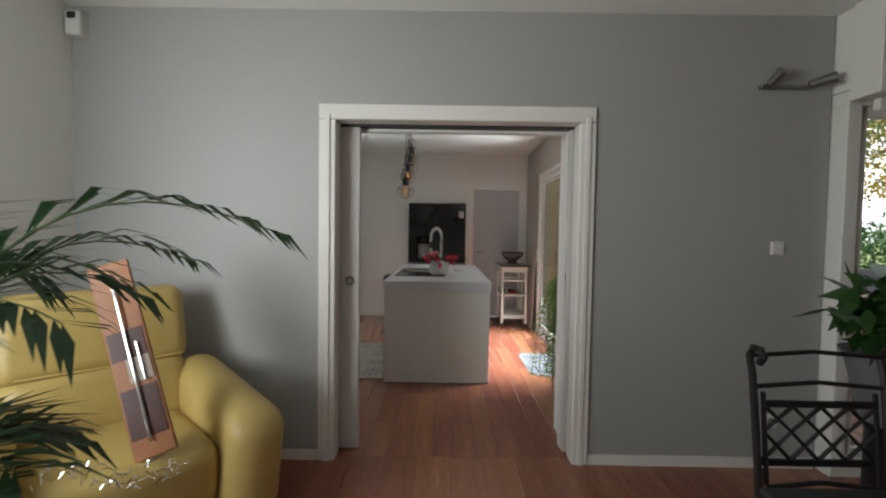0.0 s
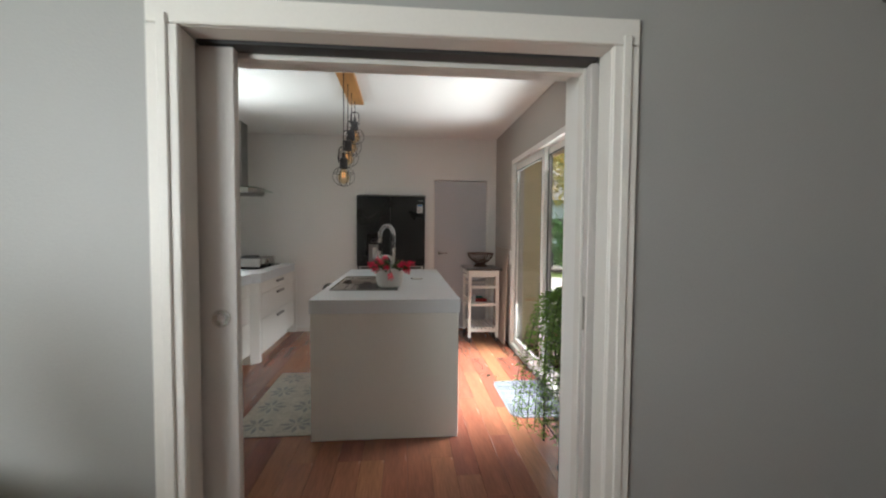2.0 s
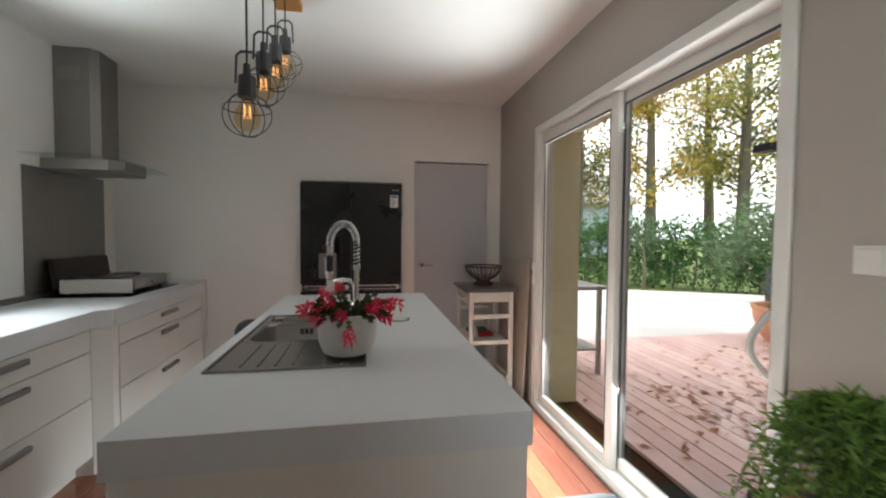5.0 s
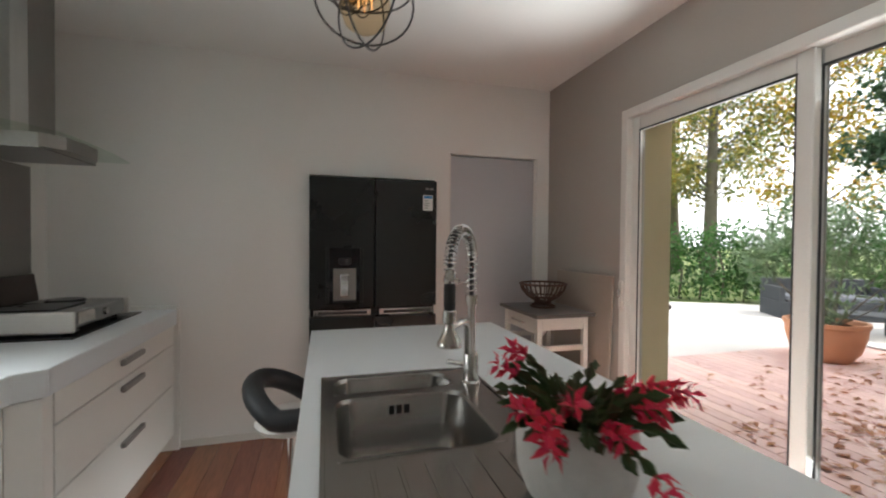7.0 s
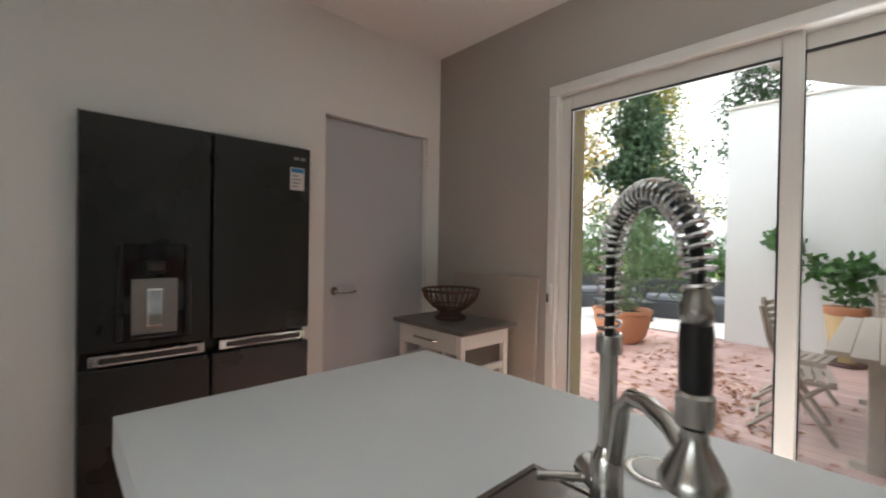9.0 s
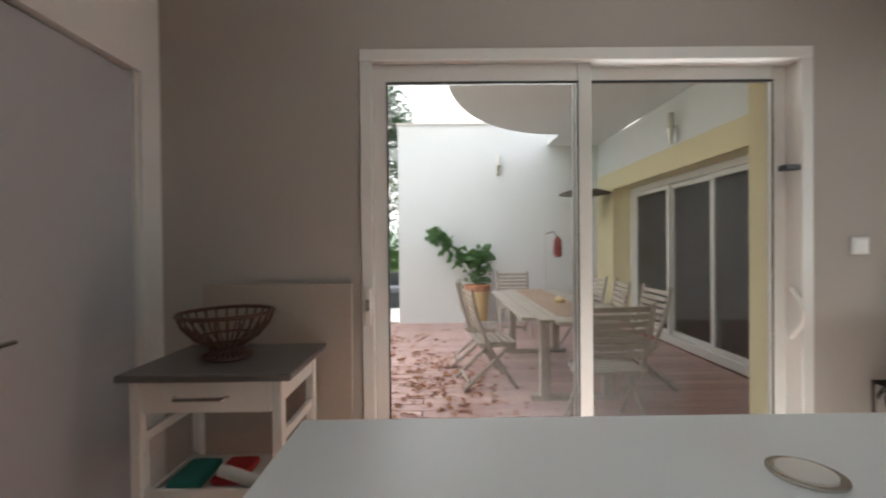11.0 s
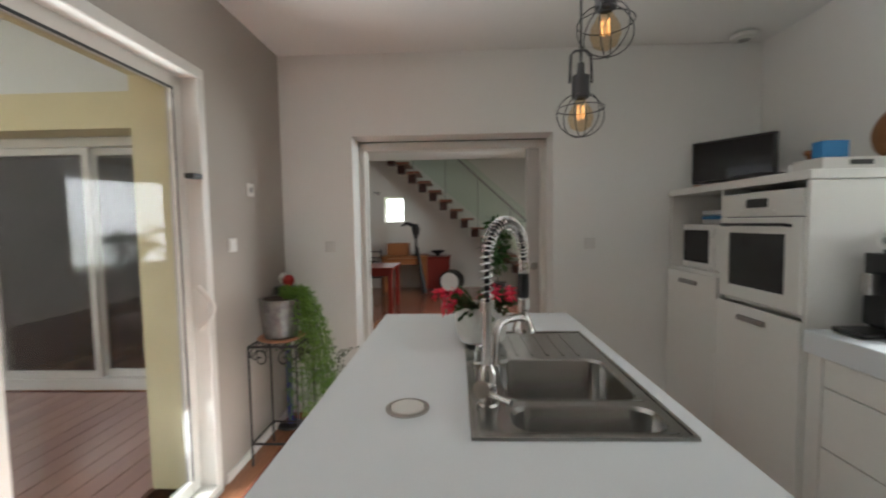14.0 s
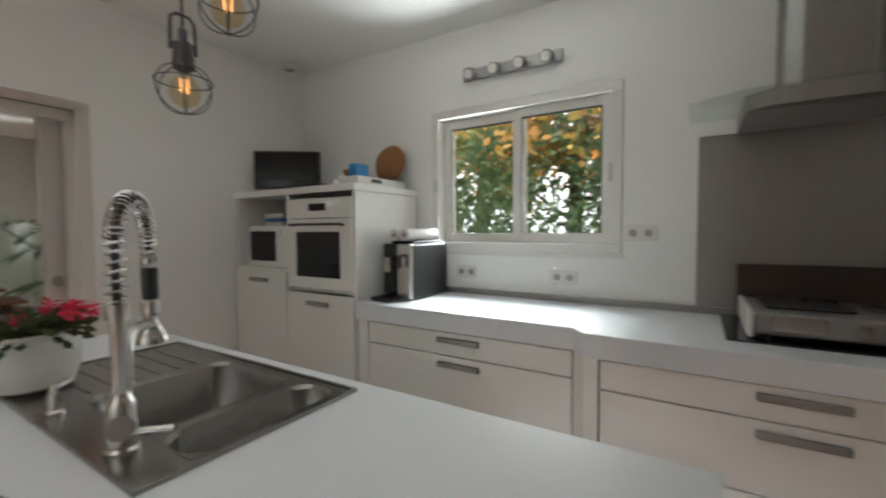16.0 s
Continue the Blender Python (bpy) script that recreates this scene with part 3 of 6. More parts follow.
part("filler", box(2.34, 2.447, 2.203, 6.6, 2.625, 2.648), TRIM, b)
part("rail", box(2.40, 2.36, 2.06, 6.5, 2.40, 2.128, .006), PVC, b)
# small window behind the stairs
w = thing("window_south", (1.52, YL - .15, 1.45), "small square window by the staircase", "window", kind="structure")
for p in ((1.30, 1.45, 1.33, 2.02), (1.71, 1.45, 1.74, 2.02), (1.33, 1.45, 1.71, 1.48), (1.33, 1.99, 1.71, 2.02)):
    part("frame", box(p[0], YL - .2, p[1], p[2], YL - .14, p[3]), PVC, w)
g = part("pane", box(1.33, YL - .175, 1.48, 1.71, YL - .17, 1.99), CLEAR, w)
g.visible_shadow = False

# ---- kitchen units ----


def handle_bar(parent, x, y, z, length):
    part("handle", box(x, y - length / 2, z - .014, x + .022, y + length / 2, z + .014, .006, 2), HANDLE, parent, "grey bar handle")


def drawer_unit(y0, y1, xf, hy, label):
    u = thing("drawer_cabinet", ((XW + xf) / 2, (y0 + y1) / 2, 0), label, "cabinet", "base units along the kitchen wall")
    part("body", box(XW + .01, y0 + .002, .1, xf - .022, y1 - .002, .828), LACQUER, u)
    part("plinth", box(XW + .01, y0 + .002, .0, xf - .09, y1 - .002, .1), LACQUER, u)
    for z0, z1, hz in ((.112, .442, .39), (.448, .703, .66), (.709, .826, .788)):
        f = part("drawer_front", box(xf - .022, y0 + .006, z0, xf, y1 - .006, z1, .002), LACQUER, u)
        handle_bar(f, xf, hy, hz, .24)
    return u


drawer_unit(4.315, 5.485, -1.40, 4.915, "white lacquered three-drawer base unit by the coffee machine")
drawer_unit(5.605, 6.86, -1.325, 6.23, "white lacquered three-drawer base unit under the hob")
solo("corner_filler", slab([(-1.95, 5.488), (-1.402, 5.488), (-1.327, 5.545), (-1.327, 5.602), (-1.95, 5.602)], 0, .828), LACQUER, "white angled filler panel between base units", "panel")
solo("filler_panel", box(XW + .01, 4.237, .0, -1.402, 4.312, .828, .002), LACQUER, "narrow white filler panel beside the oven cabinet", "panel")
solo("end_panel", box(XW + .01, 6.866, 0, -1.30, 6.892, .955, .002), LACQUER, "white end panel with thin upstand", "panel")
bm = slab([(XW + .004, 4.232), (-1.385, 4.232), (-1.385, 5.49), (-1.31, 5.545), (-1.31, 6.862), (XW + .004, 6.862)], .832, .93)
bmesh.ops.bevel(bm, geom=bm.edges[:], offset=.004, segments=2, affect='EDGES')
solo("worktop", bm, WORKTOP, "thick white worktop running along the kitchen wall", "worktop")
solo("upstand", box(XW + .003, 4.24, .9305, XW + .02, 6.8, .965, .002), STEEL, "thin grey upstand strip behind the worktop", "trim")

# tall unit with oven and microwave
u = thing("tall_cabinet", (-1.74, 3.6, 0), "white chest-high oven cabinet with an open niche", "cabinet")
part("side_panel", box(XW + .01, 4.205, 0, -1.40, 4.225, 1.585), LACQUER, u)
part("side_panel", box(XW + .01, 3.05, 0, -1.40, 3.07, 1.585), LACQUER, u)
part("divider", box(XW + .01, 3.61, .1, -1.405, 3.63, 1.585), LACQUER, u)
part("back_panel", box(XW + .01, 3.07, .1, XW + .02, 4.205, 1.585), LACQUER, u)
part("top", box(XW + .005, 3.04, 1.587, -1.385, 4.235, 1.63, .003), LACQUER, u)
part("plinth", box(XW + .1, 3.07, 0, -1.47, 4.205, .1), LACQUER, u)
part("niche_floor", box(XW + .03, 3.072, 1.075, -1.405, 3.608, 1.095), LACQUER, u)
part("oven_shelf", box(XW + .03, 3.632, .96, -1.425, 4.203, .978), LACQUER, u)
for y0, y1, z1 in ((3.055, 3.617, 1.075), (3.623, 4.220, .955)):
    f = part("cabinet_door", box(-1.40, y0, .105, -1.38, y1, z1, .002), LACQUER, u)
    handle_bar(f, -1.38, (y0 + y1) / 2, z1 - .06, .19)
o = thing("oven", (-1.7, 3.88, .98), "white built-in oven with dark glass window", "oven")
part("body", box(-1.95, 3.645, .982, -1.42, 4.20, 1.55), PLASTIC, o)
part("control_panel", box(-1.42, 3.632, 1.43, -1.392, 4.203, 1.553, .003), LACQUER, o)
part("display", box(-1.392, 3.84, 1.475, -1.390, 3.99, 1.52), BLACKGLASS, o)
for y in (3.80, 3.90, 4.03):
    part("knob", turned(lathe(0, 0, [(.011, 0), (.01, .006)], 16), Matrix.Translation((-1.392, y, 1.452)) @ pose(0, 0, 0, 0, 90)), LACQUER, o)
dr = part("oven_door", box(-1.42, 3.632, .985, -1.388, 4.203, 1.425, .004), LACQUER, o)
part("window", box(-1.388, 3.72, 1.06, -1.385, 4.11, 1.345, .001), BLACKGLASS, dr, "dark oven glass")
part("bar_handle", tube([(-1.388, 3.70, 1.385), (-1.35, 3.70, 1.39), (-1.345, 3.73, 1.39), (-1.345, 4.11, 1.39), (-1.35, 4.14, 1.39), (-1.388, 4.14, 1.385)], .008), PLASTIC, dr, "black bar handle", True)
o = thing("microwave", (-1.7, 3.33, 1.096), "small white microwave oven in the cabinet niche", "microwave")
part("body", box(-1.98, 3.12, 1.10, -1.47, 3.56, 1.385, .008, 2), PLASTIC, o)
part("front", box(-1.47, 3.115, 1.097, -1.452, 3.565, 1.387, .008, 2), LACQUER, o)
part("window", box(-1.452, 3.15, 1.14, -1.449, 3.44, 1.35, .01, 2), BLACKGLASS, o)
part("door_pull", turned(slab([(0, 0), (.05, 0), (.03, .07), (.045, .12), (.02, .18), (.05, .24), (0, .24)], 0, .012), Matrix(((0, 0, 1, -1.452), (1, 0, 0, 3.44), (0, 1, 0, 1.12), (0, 0, 0, 1)))), LACQUER, o, "white wavy door pull")
for k, (hh, m, wd) in enumerate(((.03, PAPER, .2), (.022, BLUE, .19), (.028, PAPER, .21))):
    solo("book", box(-1.8, 3.17, 1.388 + .031 * k, -1.55, 3.17 + wd, 1.388 + .031 * k + hh, .002), m, "pale paperback lying on the microwave", "book", "books on the microwave")
solo("food_packet", box(-1.7, 3.46, 1.388, -1.6, 3.55, 1.505, .01, 2), mat("yellow_carton", (.45, .35, .03), .6), "yellow food packet on the microwave", "packet")

# island
i = thing("kitchen_island", (.04, 4.9, 0), "white kitchen island with matt side panels", "kitchen island")
part("front_panel", box(-.44, 3.87, 0, .522, 3.905, .838, .003), LACQUER, i)
part("side_panel", box(.488, 3.907, 0, .522, 5.3, .838, .003), LACQUER, i)
part("side_panel", box(-.44, 3.907, 0, -.41, 5.3, .838, .003), LACQUER, i)
part("back_panel", box(-.409, 5.27, 0, .487, 5.3, .838, .003), LACQUER, i)
part("end_support", box(.30, 5.31, 0, .50, 5.34, .838, .003), LACQUER, i)
SX0, SX1, SY0, SY1 = -.395, .112, 4.275, 5.185
BX = .012
BOWLS = ((-.36, 4.64, BX, 4.985), (-.36, 5.018, BX, 5.16))
ti = bmesh.new()
for p in ((-.448, 3.86, SX0 + .02, 5.98), (SX1 - .02, 3.86, .53, 5.98), (SX0 + .02, 3.86, SX1 - .02, SY0 + .02), (SX0 + .02, SY1 - .02, SX1 - .02, 5.98)):
    box(p[0], p[1], .84, p[2], p[3], .93, bm=ti)
bmesh.ops.remove_doubles(ti, verts=ti.verts, dist=.0005)
solo("island_worktop", ti, WORKTOP, "thick white worktop on the kitchen island", "worktop")

# sink
sk = thing("sink", (-.14, 4.73, .93), "brushed steel double sink with ribbed drainer", "sink")
bm = bmesh.new()
zt = .936
for p in ((SX0, SY0, SX1, BOWLS[0][1]), (SX0, BOWLS[0][1], BOWLS[0][0], SY1), (BX, BOWLS[0][1], SX1, SY1), (BOWLS[0][0], BOWLS[0][3], BX, BOWLS[1][1]), (BOWLS[0][0], BOWLS[1][3], BX, SY1)):
    box(p[0], p[1], .9305, p[2], p[3], zt, bm=bm)
part("rim", bm, SINKSTEEL, sk)
bm = bmesh.new()
for a in ((SX0, SY0, SX1, SY0 + .01), (SX0, SY1 - .01, SX1, SY1), (SX0, SY0 + .01, SX0 + .01, SY1 - .01), (SX1 - .01, SY0 + .01, SX1, SY1 - .01)):
    box(a[0], a[1], zt, a[2], a[3], zt + .004, .001, bm=bm)
part("raised_edge", bm, SINKSTEEL, sk)


def rounded(x0, y0, x1, y1, r, z, n=6):
    return [(cx + r * math.cos(a0 + math.pi / 2 * k / n), cy + r * math.sin(a0 + math.pi / 2 * k / n), z) for cx, cy, a0 in ((x1 - r, y1 - r, 0), (x0 + r, y1 - r, math.pi / 2), (x0 + r, y0 + r, math.pi), (x1 - r, y0 + r, 1.5 * math.pi)) for k in range(n + 1)]


for (x0, y0, x1, y1), dep in zip(BOWLS, (.16, .14)):
    bm = bmesh.new()
    rings = []
    for ins, z, r in ((0, zt + .001, .002), (0.002, zt + .001, .05), (.008, zt - .008, .055), (.014, zt - dep * .8, .055), (.03, zt - dep * .97, .05), (.06, zt - dep, .04)):
        rings.append([bm.verts.new(c) for c in rounded(x0 + ins, y0 + ins, x1 - ins, y1 - ins, max(r, .002), z)])
    for a, b in zip(rings, rings[1:]):
        for k in range(len(a)):
            bm.faces.new((a[k], b[k], b[(k + 1) % len(a)], a[(k + 1) % len(a)]))
    bm.faces.new(rings[-1])
    bmesh.ops.recalc_face_normals(bm, faces=bm.faces)
    bmesh.ops.reverse_faces(bm, faces=bm.faces)
    bw = part("bowl", bm, SINKSTEEL, sk, "", True)
    part("waste", lathe((x0 + x1) / 2, (y0 + y1) / 2, [(.045, zt - dep + .0005), (.045, zt - dep + .003), (.03, zt - dep + .004), (.028, zt - dep + .001)], 24), CHROME, bw)
# black bars on the bowl wall paint the shade of the overflow slots
for k in range(3):
    part("overflow_slot_shade", box(-.205 + .022 * k, 4.970, .885, -.19 + .022 * k, 4.9735, .91), PLASTIC, sk)
for k in range(7):
    part("drainer_rib", box(-.30 + .055 * k, 4.32, zt, -.292 + .055 * k, 4.60, zt + .003, .001), SINKSTEEL, sk)

# spring tap
t = thing("kitchen_tap", (.062, 5.02, .936), "satin steel spring-neck kitchen tap with pull-down spray", "tap")
tx, ty = .062, 5.02
part("base", lathe(tx, ty, [(.03, .9365), (.03, .945), (.024, .95), (.024, 1.03), (.018, 1.04), (.015, 1.05)], 24), NICKEL, t, "", True)
part("riser", tube([(tx, ty, 1.05), (tx, ty, 1.20)], .013, 16), NICKEL, t, "", True)
part("collar", lathe(tx, ty, [(.019, 1.19), (.019, 1.218)], 24), NICKEL, t)
lv = part("lever_body", tube([(tx, ty, .985), (tx + .02, ty + .045, 1.0)], .022, 16), NICKEL, t, "", True)
part("lever", tube([(tx + .01, ty + .03, .985), (tx - .05, ty + .09, .985)], .008, 10), NICKEL, lv, "", True)
dx, dy = -.62, -.78
R = .095
neck = [(tx, ty, 1.20 + .03 * k) for k in range(5)] + [(tx + dx * R * (1 - math.cos(a)), ty + dy * R * (1 - math.cos(a)), 1.325 + R * math.sin(a)) for a in [math.pi * k / 16 for k in range(1, 17)]] + [(tx + dx * 2 * R, ty + dy * 2 * R, 1.30)]
part("hose", tube(neck, .007, 10), PLASTIC, t, "", True)
coil = []
pts = [V(p) for p in neck]
NT, per = 34, 9
tot = len(pts) - 1
for k in range(NT * per + 1):
    f = k / (NT * per) * (tot - .01)
    i0 = int(f)
    p = pts[i0].lerp(pts[i0 + 1], f - i0)
    dd = (pts[i0 + 1] - pts[i0]).normalized()
    s1 = V((-dy, dx, 0))
    s2 = dd.cross(s1)
    a = 2 * math.pi * k / per
    coil.append(p + (s1 * math.cos(a) + s2 * math.sin(a)) * .0165)
part("spring", tube(coil, .0028, 5), CHROME, t, "bright coiled spring", True)
hx, hy = tx + dx * 2 * R, ty + dy * 2 * R
sp = part("spray_head", lathe(hx, hy, [(.012, 1.31), (.014, 1.295), (.017, 1.29), (.017, 1.275), (.013, 1.27), (.013, 1.20), (.019, 1.195), (.019, 1.165), (.014, 1.16), (.014, 1.145), (.03, 1.115), (.034, 1.105), (.034, 1.098), (.01, 1.098)][::-1], 24), NICKEL, t, "", True)
part("grip", lathe(hx, hy, [(.0155, 1.2), (.0165, 1.21), (.0165, 1.262), (.0155, 1.27)], 20), PLASTIC, sp, "black rubber grip", True)
part("second_spout", tube([(tx - .018, ty - .02, 1.04), (tx - .022, ty - .03, 1.12), (tx - .035, ty - .05, 1.145), (tx - .06, ty - .08, 1.15), (tx - .10, ty - .12, 1.147), (tx - .118, ty - .138, 1.135), (tx - .124, ty - .144, 1.10)], .012, 12), NICKEL, t, "", True)
s = thing("soap_dispenser", (.073, 4.70, .936), "small steel soap pump set in the sink rim", "soap dispenser")
part("base", lathe(.073, 4.70, [(.018, .9365), (.018, .945), (.012, .95), (.012, .985)], 18), NICKEL, s, "", True)
part("nozzle", tube([(.073, 4.70, .985), (.073, 4.70, 1.0), (.04, 4.67, 1.0)], .008, 10), NICKEL, s, "", True)
s = thing("popup_socket", (.275, 5.02, .93), "round satin pop-up socket flush in the worktop", "socket")
part("ring", lathe(.275, 5.02, [(.058, .9305), (.058, .934), (.054, .935), (.047, .935), (.046, .9325)], 40), NICKEL, s, "", True)
part("cap", lathe(.275, 5.02, [(.044, .933), (.044, .9365), (.042, .937)], 40), PVC, s)

# flowering cactus in a white pot
px, py = .045, 4.425
t = thing("flowering_cactus", (px, py, .937), "pink flowering Christmas cactus in a white textured pot", "potted plant")
part("pot", lathe(px, py, [(.07, .940), (.088, .95), (.103, .99), (.106, 1.04), (.1, 1.085), (.094, 1.09), (.09, 1.085), (.088, 1.06)], 40), CERAMIC, t, "", True)
part("soil", lathe(px, py, [(.086, 1.05), (.086, 1.062)], 24), SOIL, t)
rnd = random.Random(5)
bm = bmesh.new()
tips = []
for k in range(85):
    a, el = rnd.uniform(0, 2 * math.pi), rnd.uniform(.35, 1.25)
    p = V((px + .04 * math.cos(a), py + .04 * math.sin(a), 1.06))
    d = V((math.cos(a) * math.cos(el), math.sin(a) * math.cos(el), math.sin(el)))
    n = rnd.randint(2, 4)
    for s in range(n):
        leaf(bm, p, d, .042, .024, (0, 0, 1), .12)
        leaf(bm, p + V((0, 0, .002)), d, .044, .022, (math.sin(a), -math.cos(a), .3), .1)
        p = p + d * .034
        d = (d + V((math.cos(a) * .12, math.sin(a) * .12, -.28))).normalized()
    tips.append((p, d))
tagged(part("leaves", bm, CACTUS, t), kind="stuff")
for p, d in tips[:15]:
    bm = bmesh.new()
    o1 = d.orthogonal().normalized()
    o2 = d.cross(o1)
    for s in range(3):
        for k in range(6):
            a = k * math.pi / 3 + s
            leaf(bm, p + d * .022 * s, d * .6 + (o1 * math.cos(a) + o2 * math.sin(a)) * (.6 + .3 * s), .034, .013, None, .3)
    part("flower", bm, PETAL, t, "bright pink flower")

# fridge
f = thing("refrigerator", (-.02, 7.2, 0), "black American-style fridge with water dispenser", "refrigerator")
part("body", box(-.482, 6.895, .02, .43, 7.55, 1.835), BLACK, f)
part("plinth", box(-.45, 6.87, 0, .42, 7.5, .02), PLASTIC, f)
for x0, x1 in ((-.487, -.036), (-.026, .433)):
    part("door", box(x0, 6.825, .905, x1, 6.893, 1.84, .006, 2), BLACK, f)
    lo = part("freezer_drawer", box(x0, 6.825, .05, x1, 6.893, .838, .006, 2), BLACK, f)
    part("grip", box(x0 + .03, 6.821, .85, x1 - .02, 6.892, .893, .003), CHROME, lo, "chrome grip strip")
    # flat dark strip painted as the shade in the finger recess
    part("recess_shade", box(x0 + .06, 6.819, .86, x1 - .05, 6.8205, .882), GASKET_AND_SHADE, lo)
dp = part("dispenser", box(-.375, 6.818, .935, -.115, 6.8245, 1.335, .004), BLACKGLASS, f, "glossy water dispenser")
for x0, x1 in ((-.375, -.352), (-.138, -.115)):
    part("side_grip", box(x0, 6.800, .945, x1, 6.8178, 1.335, .006, 2), BLACK, dp)
part("bay", box(-.325, 6.814, .96, -.165, 6.8175, 1.19, .001), STEEL, dp, "grey steel bay")
part("drip_tray", box(-.325, 6.795, .945, -.165, 6.8175, .958, .003), PLASTIC, dp)
part("spout", lathe(-.245, 6.80, [(.03, 1.215), (.045, 1.225), (.045, 1.26), (.02, 1.268)], 20), PLASTIC, dp, "", True)
part("lever", box(-.275, 6.803, .99, -.215, 6.8135, 1.15, .006, 2), CHROME, dp, "pale dispenser lever")
part("label_sheet", box(.325, 6.8215, 1.62, .40, 6.8245, 1.735), PAPER, f, "white energy label")
part("label_header", box(.33, 6.820, 1.71, .395, 6.8212, 1.73), BLUE, f)
for k in range(4):
    part("label_print", box(.335, 6.820, 1.635 + .018 * k, .365 + .008 * (k % 3), 6.8212, 1.642 + .018 * k), HANDLE, f)
for k in range(2):
    part("logo_bar", box(.345 + .035 * k, 6.8235, 1.775, .37 + .035 * k, 6.8248, 1.79), HANDLE, f)

# hood, splashback, hob
h = thing("extractor_hood", (-1.8, 6.35, 1.8), "brushed steel extractor hood with glass wings", "extractor hood")
bm = bmesh.new()
slab([(XW + .003, 6.22), (-1.80, 6.22), (-1.76, 6.27), (-1.76, 6.48), (-1.80, 6.53), (XW + .003, 6.53)], 1.872, HK - .002, bm)
part("chimney", bm, STEEL, h)
part("vent_grille", box(-2.0, 6.216, 2.43, -1.86, 6.2195, 2.52, .001), HANDLE, h)
bm = bmesh.new()
lo = [(XW + .005, 6.08), (-1.62, 6.08), (-1.555, 6.16), (-1.548, 6.30), (-1.555, 6.44), (-1.62, 6.56), (XW + .005, 6.56)]
part("canopy_body", slab(lo, 1.80, 1.862), STEEL, h)
part("glass_wing", slab([(XW + .005, 5.89), (-1.64, 5.89), (-1.54, 6.08), (-1.53, 6.30), (-1.54, 6.60), (-1.575, 6.88), (XW + .005, 6.88)], 1.863, 1.870), CLEAR, h, "clear greenish glass wing")
part("filter", box(-2.0, 6.08, 1.794, -1.62, 6.57, 1.7995), HANDLE, h)
solo("splashback", box(XW + .0035, 5.928, .966, XW + .010, 6.745, 1.795), STEEL, "brushed steel splashback behind the hob", "splashback")
h = thing("hob", (-1.74, 6.38, .93), "black glass hob set in the worktop", "hob")
part("glass", box(-2.0, 6.03, .9305, -1.47, 6.76, .937, .002), BLACKGLASS, h)
for x, y in ((-1.87, 6.2), (-1.62, 6.2), (-1.87, 6.58), (-1.62, 6.58)):
    part("ring", lathe(x, y, [(.085, .9372), (.085, .9376), (.08, .9376), (.08, .9372)], 32), HANDLE, h)
g = thing("tabletop_griddle", (-1.72, 6.38, .94), "silver and black tabletop plancha grill with raised lid", "grill")
bm = box(-1.93, 6.12, .955, -1.52, 6.66, 1.04, .012, 2)
part("body", bm, HANDLE, g)
part("side_panel", box(-1.94, 6.095, .945, -1.50, 6.118, 1.045, .01, 2), PVC, g, "silver side panel")
part("side_panel", box(-1.94, 6.662, .945, -1.50, 6.685, 1.045, .01, 2), PVC, g)
part("plate", box(-1.91, 6.16, 1.042, -1.60, 6.42, 1.05, .004), BLACK, g)
part("burner", lathe(-1.75, 6.54, [(.09, 1.042), (.08, 1.055), (.03, 1.057)], 24), BLACK, g)
part("knob", turned(lathe(0, 0, [(.02, 0), (.018, .015)], 18), Matrix.Translation((-1.52, 6.42, 1.0)) @ pose(0, 0, 0, 0, 90)), NICKEL, g)
part("dial_panel", box(-1.52, 6.17, .975, -1.517, 6.32, 1.03), NICKEL, g)
part("lid", turned(box(-.01, 6.09, 0, .02, 6.70, .20, .008, 2), Matrix.Translation((-1.965, 0, .985)) @ pose(0, 0, 0, 0, -8)), mat("dark_brown_enamel", (.03, .014, .01), .35), g, "dark raised lid")
for x in (-1.9, -1.56):
    for y in (6.16, 6.62):
        part("foot", lathe(x, y, [(.015, .9378), (.015, .957)], 12), PLASTIC, g)

# coffee machine and rolls
c = thing("coffee_machine", (-1.75, 4.40, .93), "black and silver bean-to-cup coffee machine", "coffee machine")
part("body", box(-1.98, 4.29, .935, -1.60, 4.50, 1.27, .015, 2), PLASTIC, c)
part("front_panel", box(-1.60, 4.29, .97, -1.575, 4.40, 1.27, .006, 2), BLACKGLASS, c)
part("silver_panel", box(-1.60, 4.402, .935, -1.565, 4.50, 1.268, .008, 2), NICKEL, c, "silver front panel")
part("spout", box(-1.575, 4.325, 1.10, -1.53, 4.37, 1.19, .006, 2), NICKEL, c)
part("steam_nozzle", tube([(-1.565, 4.45, 1.20), (-1.53, 4.45, 1.2), (-1.53, 4.45, 1.13)], .01, 10), PLASTIC, c)
part("drip_tray", box(-1.60, 4.28, .935, -1.46, 4.42, .957, .008, 2), BLACK, c)
part("bean_lid", box(-1.95, 4.31, 1.27, -1.63, 4.48, 1.285, .006, 2), BLACK, c)
for k in range(2):
    r = thing("paper_roll", (-1.78, 4.36 + .075 * k, 1.2855), "white paper towel roll on the coffee machine", "paper roll", "paper rolls")
    part("sheet", tube([(-1.93, 4.355 + .075 * k, 1.322), (-1.60, 4.355 + .075 * k, 1.322)], .036, 24), PAPER, r, "", True)
    part("core", tube([(-1.6005, 4.355 + .075 * k, 1.322), (-1.598, 4.355 + .075 * k, 1.322)], .015, 16), HANDLE, r)

